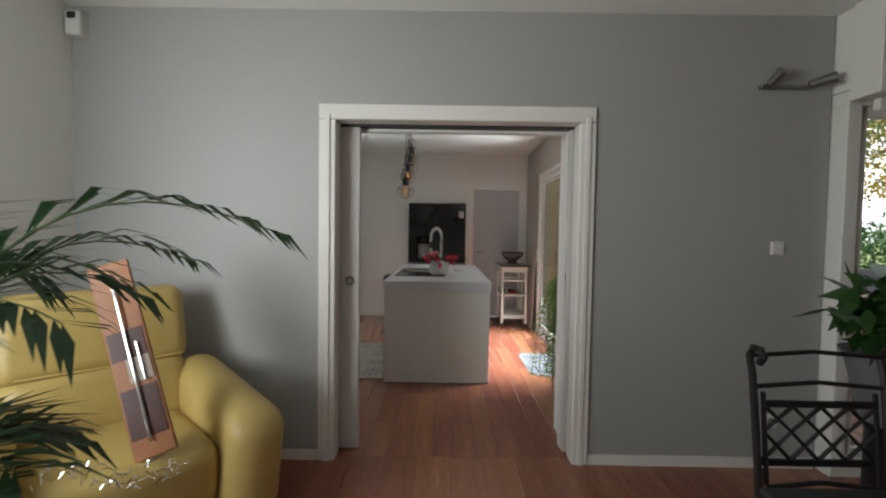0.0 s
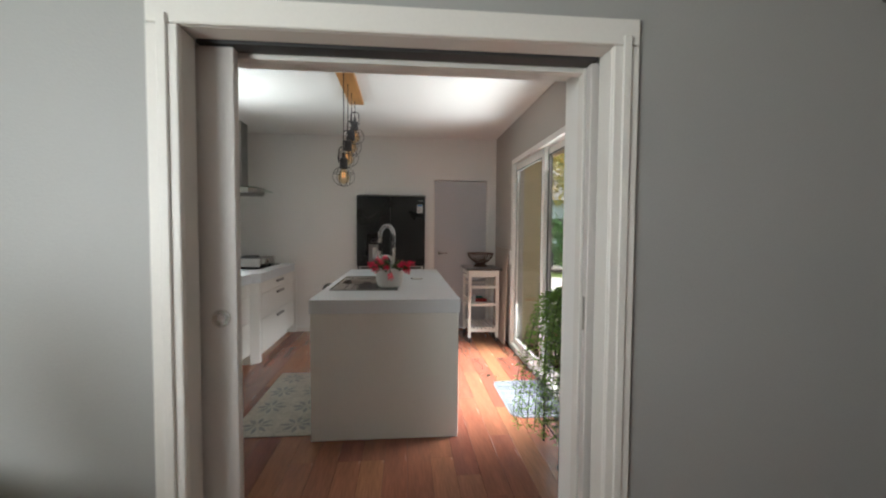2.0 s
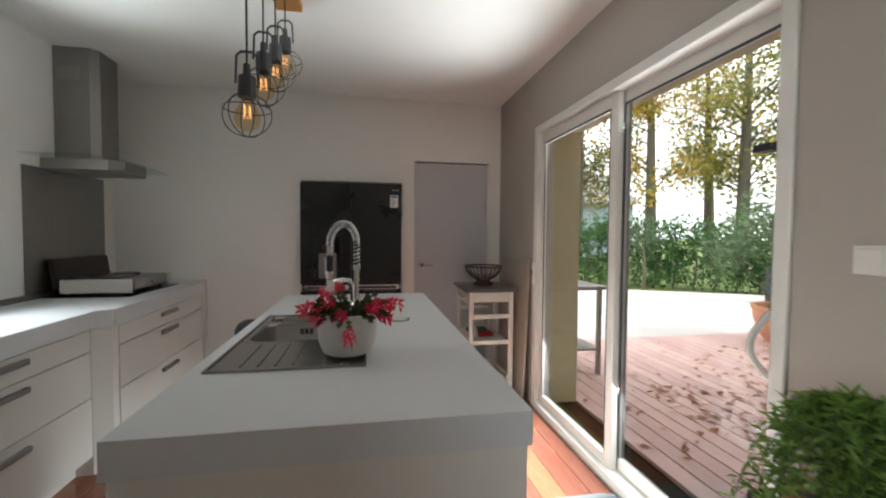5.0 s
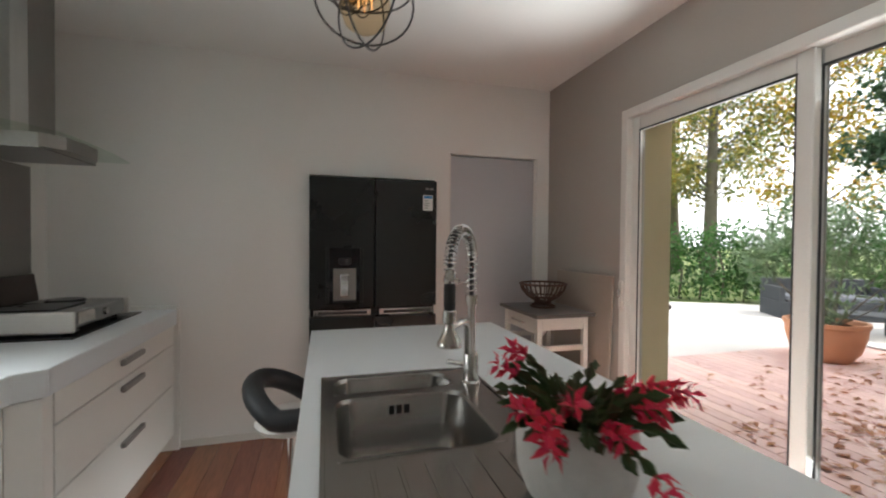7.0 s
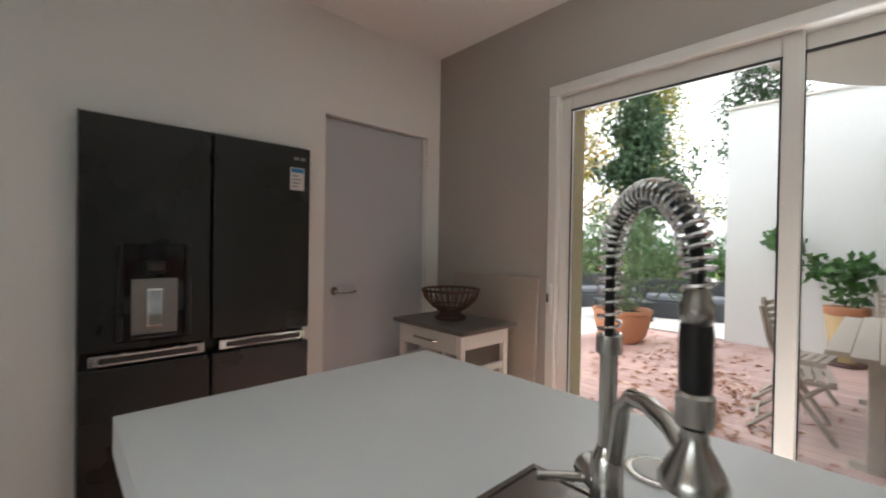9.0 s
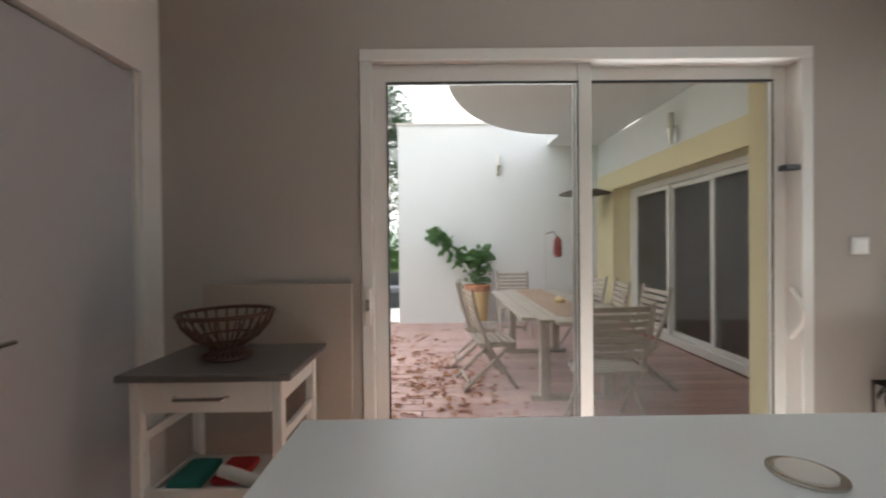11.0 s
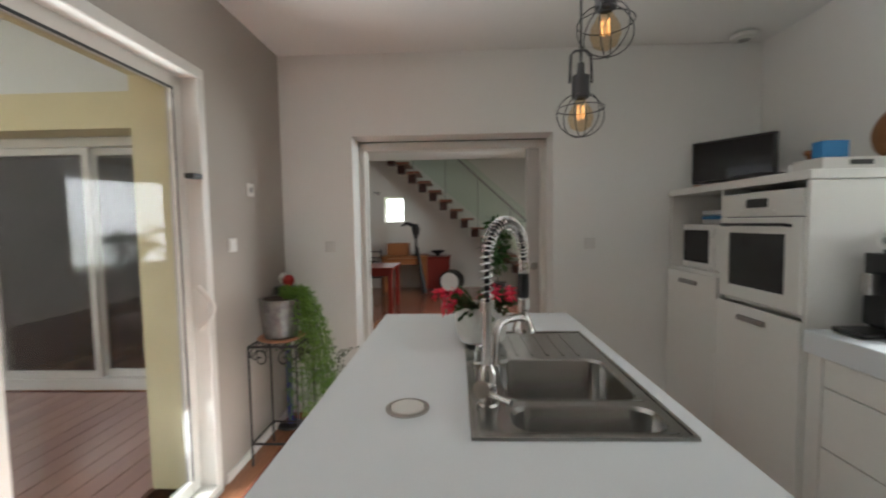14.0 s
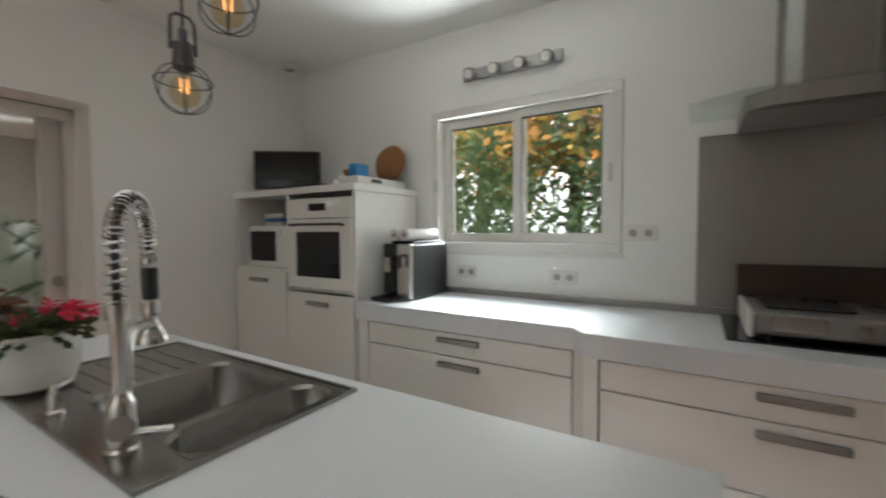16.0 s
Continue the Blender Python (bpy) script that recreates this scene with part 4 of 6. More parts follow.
# things on the tall unit
t = thing("television", (-1.68, 3.28, 1.63), "small black flat television on the oven cabinet", "television")
M = Matrix.Translation((-1.66, 3.30, 1.63)) @ pose(0, 0, 0, 0, 0, 36)
part("casing", turned(box(-.02, -.24, .035, .02, .24, .315, .006, 2), M), PLASTIC, t)
part("screen", turned(box(.0201, -.225, .05, .0215, .225, .302), M), BLACKGLASS, t)
part("foot", turned(lathe(0, 0, [(.11, .002), (.1, .012), (.02, .016), (.02, .05)], 28), M), PLASTIC, t, "", True)
solo("game_console", box(-1.62, 3.60, 1.632, -1.45, 3.82, 1.665, .006, 2), PLASTIC, "flat black box on the oven cabinet", "electronics")
for x, y, r, hh, m, lab in ((-1.6, 3.86, .02, .06, PAPER, "small white pot"), (-1.72, 3.90, .025, .05, PVC, "small pale cup"), (-1.55, 3.10, .022, .03, TERRACOTTA, "small brown dish")):
    solo("jar", lathe(x, y, [(r * .8, 1.631), (r, 1.64), (r, 1.631 + hh * .8), (r * .8, 1.631 + hh)], 20), m, lab + " on the oven cabinet", "jar", smooth=True)
solo("wooden_mill", lathe(-1.62, 3.96, [(.035, 1.631), (.032, 1.66), (.018, 1.69), (.022, 1.72), (.034, 1.735), (.03, 1.75)], 20), ORANGEWOOD, "turned wooden pepper mill", "mill", smooth=True)
b = thing("white_tray_box", (-1.8, 4.06, 1.631), "white box tray with dark cut-out grip", "box")
part("tray", box(-1.98, 3.99, 1.632, -1.50, 4.16, 1.69, .006, 2), PVC, b)
# no opening is cut: a dark sheet gives the shade of the cut-out
part("grip_hole_shade", box(-1.72, 4.1605, 1.655, -1.62, 4.163, 1.677), GASKET_AND_SHADE, b)
solo("blue_carton", box(-1.70, 4.0, 1.691, -1.58, 4.07, 1.78, .004), BLUE, "blue carton standing in the tray", "carton")
solo("round_basket", turned(lathe(0, 0, [(.125, 0), (.13, .02), (.11, .045), (.05, .06), (.02, .065)], 36), Matrix.Translation((-1.95, 4.06, 1.822)) @ pose(0, 0, 0, 0, 78)), mat("woven_straw", (.30, .13, .05), .8, vary=.2, scale=14, fine=90, bump=.3), "round woven straw basket leaning on the wall", "basket", smooth=True)

# pendant light
p = thing("pendant_light", (-.32, 4.9, 1.7), "four caged amber bulbs on a wooden ceiling bar", "pendant light")
part("ceiling_bar", box(-.385, 4.42, 2.615, -.245, 5.37, 2.653, .004), BARWOOD, p, "honey-coloured wooden bar")
part("end_cap", box(-.387, 4.405, 2.617, -.243, 4.42, 2.651), GUNMETAL, p)
for y, zb in ((4.53, 1.822), (4.78, 2.01), (5.02, 2.15), (5.26, 2.295)):
    x = -.32
    part("cable", tube([(x, y, 2.616), (x, y, zb + .16)], .004, 6), PLASTIC, p)
    sk2 = part("socket", lathe(x, y, [(.012, zb + .17), (.014, zb + .13), (.03, zb + .125), (.032, zb + .05), (.026, zb + .045)][::-1], 20), GUNMETAL, p, "dark metal socket", True)
    part("yoke", tube([(x - .04, y, zb + .10), (x - .036, y, zb + .2), (x - .02, y, zb + .215), (x + .02, y, zb + .215), (x + .036, y, zb + .2), (x + .04, y, zb + .10)], .005, 6), GUNMETAL, sk2)
    bl = part("bulb", lathe(x, y, [(.015, zb + .045), (.022, zb + .03), (.042, zb - .005), (.045, zb - .03), (.035, zb - .058), (.012, zb - .072)][::-1], 24), BULB, p, "amber glass bulb", True)
    bl.visible_shadow = False
    part("filament", tube([(x + .012 * math.cos(a), y + .012 * math.sin(a), zb - .03 + .05 * (k % 2)) for k, a in enumerate([2 * math.pi * q / 8 for q in range(9)])], .0012, 4), FILAMENT, bl)
    for a in (0, math.pi / 3, 2 * math.pi / 3):
        part("cage_wire", tube([(x + .086 * math.sin(q) * math.cos(a), y + .086 * math.sin(q) * math.sin(a), zb - .015 + .078 * math.cos(q)) for q in [2 * math.pi * s / 28 for s in range(28)]], .002, 5, closed=True), GUNMETAL, p)
    part("cage_wire", tube([(x + .083 * math.cos(q), y + .083 * math.sin(q), zb + .008) for q in [2 * math.pi * s / 28 for s in range(28)]], .002, 5, closed=True), GUNMETAL, p)

# ---- small kitchen things ----


def socket(name, label, m, n=1, par="switch"):
    """A wall plate; m takes its local x, z plane (facing -y) to the wall."""
    e = thing(name, m.translation, label, par)
    part("plate", turned(box(-.04 * n, -.009, -.04, .04 * n, 0, .04, .003), m), PVC, e)
    for k in range(n):
        cx = (k - (n - 1) / 2) * .075
        if par == "socket":
            part("well", turned(lathe(0, 0, [(.02, 0), (.02, .002)], 18), m @ Matrix.Translation((cx, -.010, 0)) @ pose(0, 0, 0, 90)), HANDLE, e)
        else:
            part("rocker", turned(box(cx - .03, -.013, -.03, cx + .03, -.009, .03, .002), m), PVC, e)


FACE_S = pose(0, 0, 0)
FACE_N = pose(0, 0, 0, 0, 0, 180)
FACE_W = pose(0, 0, 0, 0, 0, -90)
FACE_E = pose(0, 0, 0, 0, 0, 90)
T = Matrix.Translation
socket("wall_switch", "white light switch on the grey wall", T((2.051, YG - .001, 1.312)) @ FACE_S)
socket("wall_socket", "white power socket low on the grey wall", T((2.056, YG - .001, .286)) @ FACE_S, 1, "socket")
socket("wall_switch", "white switch on the taupe wall beside the slider", T((XE - .001, 3.755, 1.315)) @ FACE_W)
socket("wall_thermostat", "small white thermostat plate on the taupe wall", T((XE - .001, 3.523, 1.647)) @ FACE_W, 1, "socket")
socket("wall_switch", "white light switch beside the doorway", T((-.83, YS + .001, 1.26)) @ FACE_N)
socket("wall_switch", "white switch near the plant corner", T((1.08, YS + .001, 1.26)) @ FACE_N)
socket("wall_socket", "white double socket over the worktop", T((XW + .001, 4.629, 1.075)) @ FACE_E, 2, "socket")
socket("wall_socket", "white double socket under the window", T((XW + .001, 5.269, 1.07)) @ FACE_E, 2, "socket")
socket("wall_socket", "white double socket beside the window", T((XW + .001, 5.675, 1.327)) @ FACE_E, 2, "socket")
s = thing("motion_sensor", (-1.99, 2.56, 2.5), "white motion sensor high in the corner", "sensor")
part("body", box(-2.07, 2.50, 2.46, -1.98, 2.585, 2.60, .015, 3), PVC, s)
part("lens", box(-2.05, 2.494, 2.55, -2.0, 2.50, 2.585, .004), BLACKGLASS, s)
v = thing("ceiling_vent", (-1.78, 3.2, 2.63), "round white ceiling vent", "vent")
part("ring", lathe(-1.78, 3.2, [(.04, 2.60), (.075, 2.61), (.08, 2.632), (.06, 2.638)], 28), PVC, v, "", True)
part("disc", lathe(-1.78, 3.2, [(.03, 2.596), (.035, 2.6)], 24), HANDLE, v)

# spot bars
w = thing("spot_bar", (XW + .03, 4.9, 2.33), "grey metal spot bar with four heads above the window", "wall lamp")
part("rail", box(XW + .002, 4.62, 2.305, XW + .03, 5.26, 2.375, .005), STEEL, w)
for k in range(4):
    y = 4.69 + .165 * k
    part("spot_head", tube([(XW + .03, y, 2.35), (XW + .09, y, 2.325)], .03, 16, r_end=.036), STEEL, w, "", True)
    part("lens", tube([(XW + .0895, y, 2.325), (XW + .0925, y, 2.324)], .028, 16), PVC, w)
w = thing("wall_sconce", (2.1, YG - .03, 2.25), "brushed metal twin wall spotlight bar", "wall lamp")
part("rail", box(1.90, YG - .03, 2.225, 2.2, YG - .002, 2.25, .004), STEEL, w)
for x, dd in ((1.95, (.02, -.07, .05)), (2.17, (.1, -.06, .02))):
    part("spot_head", tube([(x, YG - .03, 2.25), (x + dd[0], YG - .03 + dd[1], 2.25 + dd[2])], .02, 14, r_end=.035), STEEL, w, "", True)

# rug and mat
r = thing("floor_rug", (-.73, 4.6, .001), "cream flat rug with grey tile motifs", "rug")
part("rug_sheet", box(-1.0, 3.95, .0015, -.46, 5.20, .008, .002), RUG, r)
for ky in range(4):
    for kx in range(2):
        cx, cy = -.86 + .27 * kx, 4.11 + .31 * ky
        bm = bmesh.new()
        for q in range(8):
            a = q * math.pi / 4
            slab([(cx + .02 * math.cos(a), cy + .02 * math.sin(a)), (cx + .07 * math.cos(a - .25), cy + .08 * math.sin(a - .25)), (cx + .115 * math.cos(a), cy + .125 * math.sin(a)), (cx + .07 * math.cos(a + .25), cy + .08 * math.sin(a + .25))], .0082, .009, bm)
        tagged(part("motif", bm, RUGPATTERN, r, "grey flower motif"), kind="stuff")
m0 = thing("door_mat", (1.2, 4.47, 0), "grey ribbed door mat inside the slider", "mat")
out = [(x, y) for x, y, z in rounded(.96, 4.10, 1.42, 4.85, .1, 0)]
part("backing", slab(out, .0015, .006), MAT, m0)
bm = bmesh.new()
for k in range(20):
    box(.975, 4.14 + .035 * k, .006, 1.405, 4.162 + .035 * k, .012, .002, bm=bm)
tagged(part("ribs", bm, MAT, m0), kind="stuff")

# trolley
t = thing("kitchen_trolley", (1.16, 6.52, 0), "white wooden kitchen trolley with dark top", "trolley")
X0, X1, Y0, Y1 = .945, 1.325, 6.19, 6.70
for x in (X0, X1 - .035):
    for y in (Y0, Y1 - .035):
        lg = part("leg", box(x, y, .055, x + .035, y + .035, .855, .003), TROLLEY, t)
        part("castor", tube([(x + .008, y + .0175, .0275), (x + .027, y + .0175, .0275)], .0265, 16), PLASTIC, lg)
part("top", box(X0 - .03, Y0 - .04, .857, X1 + .03, Y1 + .03, .88, .004), GREYTOP, t, "dark grey stone-look top")
part("drawer", box(X0 + .002, Y0 + .038, .75, X0 + .03, Y1 - .038, .85, .003), TROLLEY, t)
part("drawer_handle", tube([(X0 + .002, 6.37, .80), (X0 - .02, 6.38, .80), (X0 - .02, 6.54, .80), (X0 + .002, 6.55, .80)], .006), NICKEL, t, "", True)
for x0, x1, y0, y1 in ((X0 + .037, X1 - .037, Y0 + .004, Y0 + .024), (X0 + .037, X1 - .037, Y1 - .024, Y1 - .004)):
    part("apron", box(x0, y0, .775, x1, y1, .85, .003), TROLLEY, t)
for z in (.64, .43):
    for y in (Y0 + .006, Y1 - .026):
        part("side_rail", box(X0 + .036, y, z, X1 - .036, y + .018, z + .035, .003), TROLLEY, t)
part("basket_tray", box(X0 + .036, Y0 + .026, .44, X1 - .036, Y1 - .028, .452), TROLLEY, t)
part("tray_front", box(X0 + .004, Y0 + .038, .44, X0 + .02, Y1 - .038, .50, .003), TROLLEY, t)
for k in range(7):
    part("shelf_slat", box(X0 + .037 + .048 * k, Y0 + .01, .16, X0 + .067 + .048 * k, Y1 - .01, .175, .002), TROLLEY, t)
for y in (Y0 + .006, Y1 - .026):
    part("side_rail", box(X0 + .036, y, .12, X1 - .036, y + .018, .158, .003), TROLLEY, t)
t.scale = (1, 1, 1.045)
solo("folded_cloth", box(1.02, 6.52, .473, 1.2, 6.64, .51, .015, 2), TEAL, "folded teal cloth on the trolley shelf", "cloth")
solo("folded_cloth", box(1.05, 6.38, .473, 1.22, 6.50, .505, .015, 2), RED, "folded dark red cloth on the trolley shelf", "cloth")
solo("rolling_pin", tube([(1.03, 6.30, .498), (1.06, 6.46, .53)], .022, 14), PAPER, "white roll lying on the trolley shelf", "roll", smooth=True)
b = thing("fruit_basket", (1.14, 6.47, .88), "brown open wicker fruit bowl on the trolley", "fruit bowl")
bx, by = 1.14, 6.47
for rr, z, th in ((.165, 1.05, .008), (.11, .96, .005), (.055, .92, .006), (.085, .888, .007)):
    part("hoop", tube([(bx + rr * math.cos(q), by + rr * math.sin(q), z) for q in [2 * math.pi * s / 36 for s in range(36)]], th, 6, closed=True), BASKET, b)
for k in range(26):
    a = 2 * math.pi * k / 26
    part("spoke", tube([(bx + rr * math.cos(a), by + rr * math.sin(a), z) for rr, z in ((.165, 1.05), (.15, 1.005), (.11, .96), (.055, .925), (.06, .905), (.085, .89))], .0045, 5), BASKET, b)
part("bowl_base", lathe(bx, by, [(.055, .918), (.06, .923), (.05, .926)], 24), BASKET, b)
b.location.z += .04
solo("leaning_board", turned(box(-.012, 0, 0, .006, .66, 1.17, .003), T((XE - .062, 6.05, .002)) @ pose(0, 0, 0, 0, 2.2)), CHIPBOARD, "plain brown board leaning against the taupe wall", "board")

# bar stool
t = thing("bar_stool", (-.52, 5.76, 0), "black leather bar stool with ring back", "bar stool")
cx, cy = -.52, 5.76
part("base", lathe(cx, cy, [(.2, .002), (.2, .01), (.06, .03), (.03, .04)], 36), CHROME, t, "", True)
part("column", tube([(cx, cy, .04), (cx, cy, .55)], .025, 16), CHROME, t, "", True)
part("seat", lathe(cx, cy, [(.1, .55), (.15, .56), (.16, .58), (.15, .60), (.08, .605)], 36), PVC, t, "white shell seat", True)
part("backrest", tube([(cx + .165 * math.cos(a), cy + .165 * math.sin(a), .64 + .11 * max(0, -math.cos(a + .35)) ) for a in [math.radians(q) for q in range(45, 316, 12)]], .045, 12), LEATHER_BLACK, t, "black padded ring back", True)

# plant corner
s = thing("plant_stand", (1.22, 3.62, 0), "black wrought-iron plant stand with scrolls", "plant stand")
for x in (1.08, 1.36):
    for y in (3.48, 3.76):
        part("leg", tube([(x, y, .004), (x, y, .62)], .007, 6), IRON, s)
for z in (.62, .12):
    part("ring_frame", tube([(1.08, 3.48, z), (1.36, 3.48, z), (1.36, 3.76, z), (1.08, 3.76, z)], .007, 6, closed=True), IRON, s)
for k in range(5):
    part("shelf_bar", tube([(1.08 + .056 * (k + .5), 3.48, .62), (1.08 + .056 * (k + .5), 3.76, .62)], .004, 5), IRON, s)


def scroll(p, u, size, turns=1.4):
    return [V(p) + V(u) * (size * (1 - q / 26) * math.cos(turns * 2 * math.pi * q / 24)) + V((0, 0, 1)) * (size * (1 - q / 26) * math.sin(turns * 2 * math.pi * q / 24)) for q in range(25)]


for k in range(2):
    for y in (3.48, 3.76):
        part("scroll", tube(scroll((1.15 + .14 * k, y, .56), (1 if k else -1, 0, 0), .05), .004, 5), IRON, s)
    for x in (1.08, 1.36):
        part("scroll", tube(scroll((x, 3.55 + .14 * k, .56), (0, 1 if k else -1, 0), .05), .004, 5), IRON, s)
s.scale = (1, 1, 1.16)
f = thing("asparagus_fern", (1.22, 3.62, .63), "trailing green fern in a square glazed pot", "potted plant")
part("saucer", lathe(1.22, 3.62, [(.11, .630), (.14, .645), (.135, .65), (.1, .64)], 28), TERRACOTTA, f, "terracotta saucer")
tp = lathe(1.22, 3.62, [(.095, .648), (.10, .66), (.122, .87), (.126, .882), (.112, .88)], 32)
part("pot", tp, mat("marbled_pot", (.10, .095, .09), .3, vary=.9, scale=12, fine=30, bump=.05), f, "dark marbled pot")
part("soil", lathe(1.22, 3.62, [(.10, .876), (.10, .882)], 20), SOIL, f)
rnd = random.Random(11)
bm = bmesh.new()
stems = bmesh.new()
for k in range(52):
    a = rnd.uniform(math.radians(150), math.radians(290))
    p = V((1.22 + .05 * math.cos(a), 3.62 + .05 * math.sin(a), .885))
    vel = V((math.cos(a) * rnd.uniform(.3, 1.0), math.sin(a) * rnd.uniform(.2, .6), rnd.uniform(.15, .75)))
    n = rnd.randint(12, 30)
    line = [p]
    for q in range(n):
        vel.z -= .16
        vel.x *= .93
        vel.y *= .93
        p = p + vel * .035
        if p.z < .05 or p.x > 1.43 or p.x < .84 or p.y < 3.06:
            break
        line.append(p)
        for z in range(6):
            leaf(bm, p, (rnd.uniform(-1, 1), rnd.uniform(-1, 1), rnd.uniform(-.6, .6)), rnd.uniform(.025, .05), .008, None, .2)
    if len(line) > 2:
        tube(line, .0016, 3, stems)
tagged(part("fronds", bm, FERN, f), kind="stuff")
tagged(part("stems", stems, STEMGREEN, f), kind="stuff")
f.location.z += .10
f = thing("grey_trailing_plant", (1.06, 3.20, 0), "small grey-leaved plant in a dark floor pot", "potted plant")
part("pot", lathe(1.06, 3.22, [(.07, .002), (.085, .12), (.09, .125), (.08, .12)], 24), PLASTIC, f)
bm = bmesh.new()
for k in range(26):
    a = rnd.uniform(0, 6.28)
    p = V((1.06, 3.22, .12))
    vel = V((math.cos(a) * .3, abs(math.sin(a)) * .25 , 1.0))
    for q in range(rnd.randint(8, 22)):
        p = p + vel * .04
        vel += V((rnd.uniform(-.12, .12), rnd.uniform(-.1, .12), -.035))
        if p.y < 3.06:
            break
        leaf(bm, p, (rnd.uniform(-1, 1), rnd.uniform(-1, 1), rnd.uniform(-.3, .6)), .03, .016)
tagged(part("leaves", bm, SILVER, f), kind="stuff")
c = thing("corner_figurine_pot", (1.34, 3.30, 0), "dark cactus pot with a red bloom on a tall blue stand", "potted plant")
part("stand", tube([(1.34, 3.25, .003), (1.34, 3.25, .86)], .02, 10), COBALT, c, "blue upright stand")
part("foot", lathe(1.34, 3.25, [(.09, .002), (.085, .012), (.02, .02)], 20), PLASTIC, c)
part("pot", lathe(1.34, 3.25, [(.05, .862), (.07, .93), (.075, 1.0), (.06, 1.0)], 20), PLASTIC, c, "", True)
part("bloom", lathe(1.31, 3.27, [(.01, 1.0), (.035, 1.02), (.04, 1.05), (.02, 1.08)], 14), RED, c, "red bloom", True)
part("bloom", lathe(1.36, 3.23, [(.01, 1.0), (.03, 1.03), (.035, 1.06), (.015, 1.09)], 14), PVC, c, "white bloom", True)

# ---- living room ----
a = thing("armchair", (-1.25, 1.95, 0), "mustard yellow leather armchair with rounded arms", "armchair")
A = T((-1.33, 1.90, 0)) @ pose(0, 0, 0, 0, 0, 48)


def soft(x0, y0, z0, x1, y1, z1, bev, m=Matrix.Identity(4), seg=5):
    return turned(box(x0, y0, z0, x1, y1, z1, bev, seg), A @ m)


part("seat", soft(-.32, -.38, .16, .32, .30, .46, .09), LEATHER_YELLOW, a, "", True)
part("backrest", soft(-.36, -.1, 0, .36, .12, .36, .09, T((0, .22, .36)) @ pose(0, 0, 0, -14)), LEATHER_YELLOW, a, "", True)
part("headrest", soft(-.36, -.1, -.06, .36, .12, .34, .07, T((0, .31, .73)) @ pose(0, 0, 0, -14)), LEATHER_YELLOW, a, "", True)
for sgn in (-1, 1):
    x0, x1 = (.29, .53) if sgn > 0 else (-.53, -.29)
    bm = box(x0, -.5, .08, x1, .36, .68, .11, 6)
    for vv in bm.verts:
        f = max(0, min(1, (.1 - vv.co.y) / .6))
        up = (vv.co.z - .08) / .6
        vv.co.z -= f * f * .16 * up
        vv.co.x += sgn * .05 * up * f
    part("armrest", turned(bm, A), LEATHER_YELLOW, a, "", True)
part("base", turned(lathe(0, 0, [(.3, .002), (.3, .03), (.1, .06), (.08, .17)], 30), A), DARKWOOD, a)
part("headrest_seam", turned(tube([(-.3, .135, .74), (0, .125, .735), (.3, .135, .74)], .006, 6), A), LEATHER_YELLOW, a)
P = T((-1.02, 1.72, .475)) @ pose(0, 0, 0, -17, 0, 14) @ pose(0, 0, 0, 0, -19)
g = thing("wooden_wall_clock", (-1.06, 1.70, .47), "tall narrow wooden clock panel leaning in the armchair", "clock")
part("panel", turned(box(-.075, 0, 0, .075, .018, .82, .003), P), ORANGEWOOD, g)
part("inlay", turned(box(-.065, -.003, .08, .065, 0, .28), P), DARKWOOD, g)
part("inlay", turned(box(-.065, -.003, .40, .065, 0, .52), P), DARKWOOD, g)
part("inlay", turned(box(-.02, -.0045, .30, .065, -.0005, .40), P), CHIPBOARD, g)
part("rod", turned(tube([(.0, -.012, .06), (.005, -.012, .74)], .005, 6), P), CHROME, g, "thin chrome rod", True)
part("rod", turned(tube([(.035, -.012, .3), (.035, -.012, .46)], .004, 6), P), CHROME, g, "", True)
bm = bmesh.new()
rnd = random.Random(3)
for k in range(60):
    p = V((-1.12 + rnd.uniform(-.22, .26), 1.60 + rnd.uniform(-.10, .05), .475))
    q = p + V((rnd.uniform(-.06, .06), rnd.uniform(-.05, .05), rnd.uniform(.0, .03)))
    tube([p, (p + q) / 2 + V((0, 0, .012)), q], .002, 4, bm)
ob = part("tinsel_scraps", bm, CHROME, None)
tagged(ob, "silvery wire scraps lying on the armchair seat", "scraps", kind="stuff")

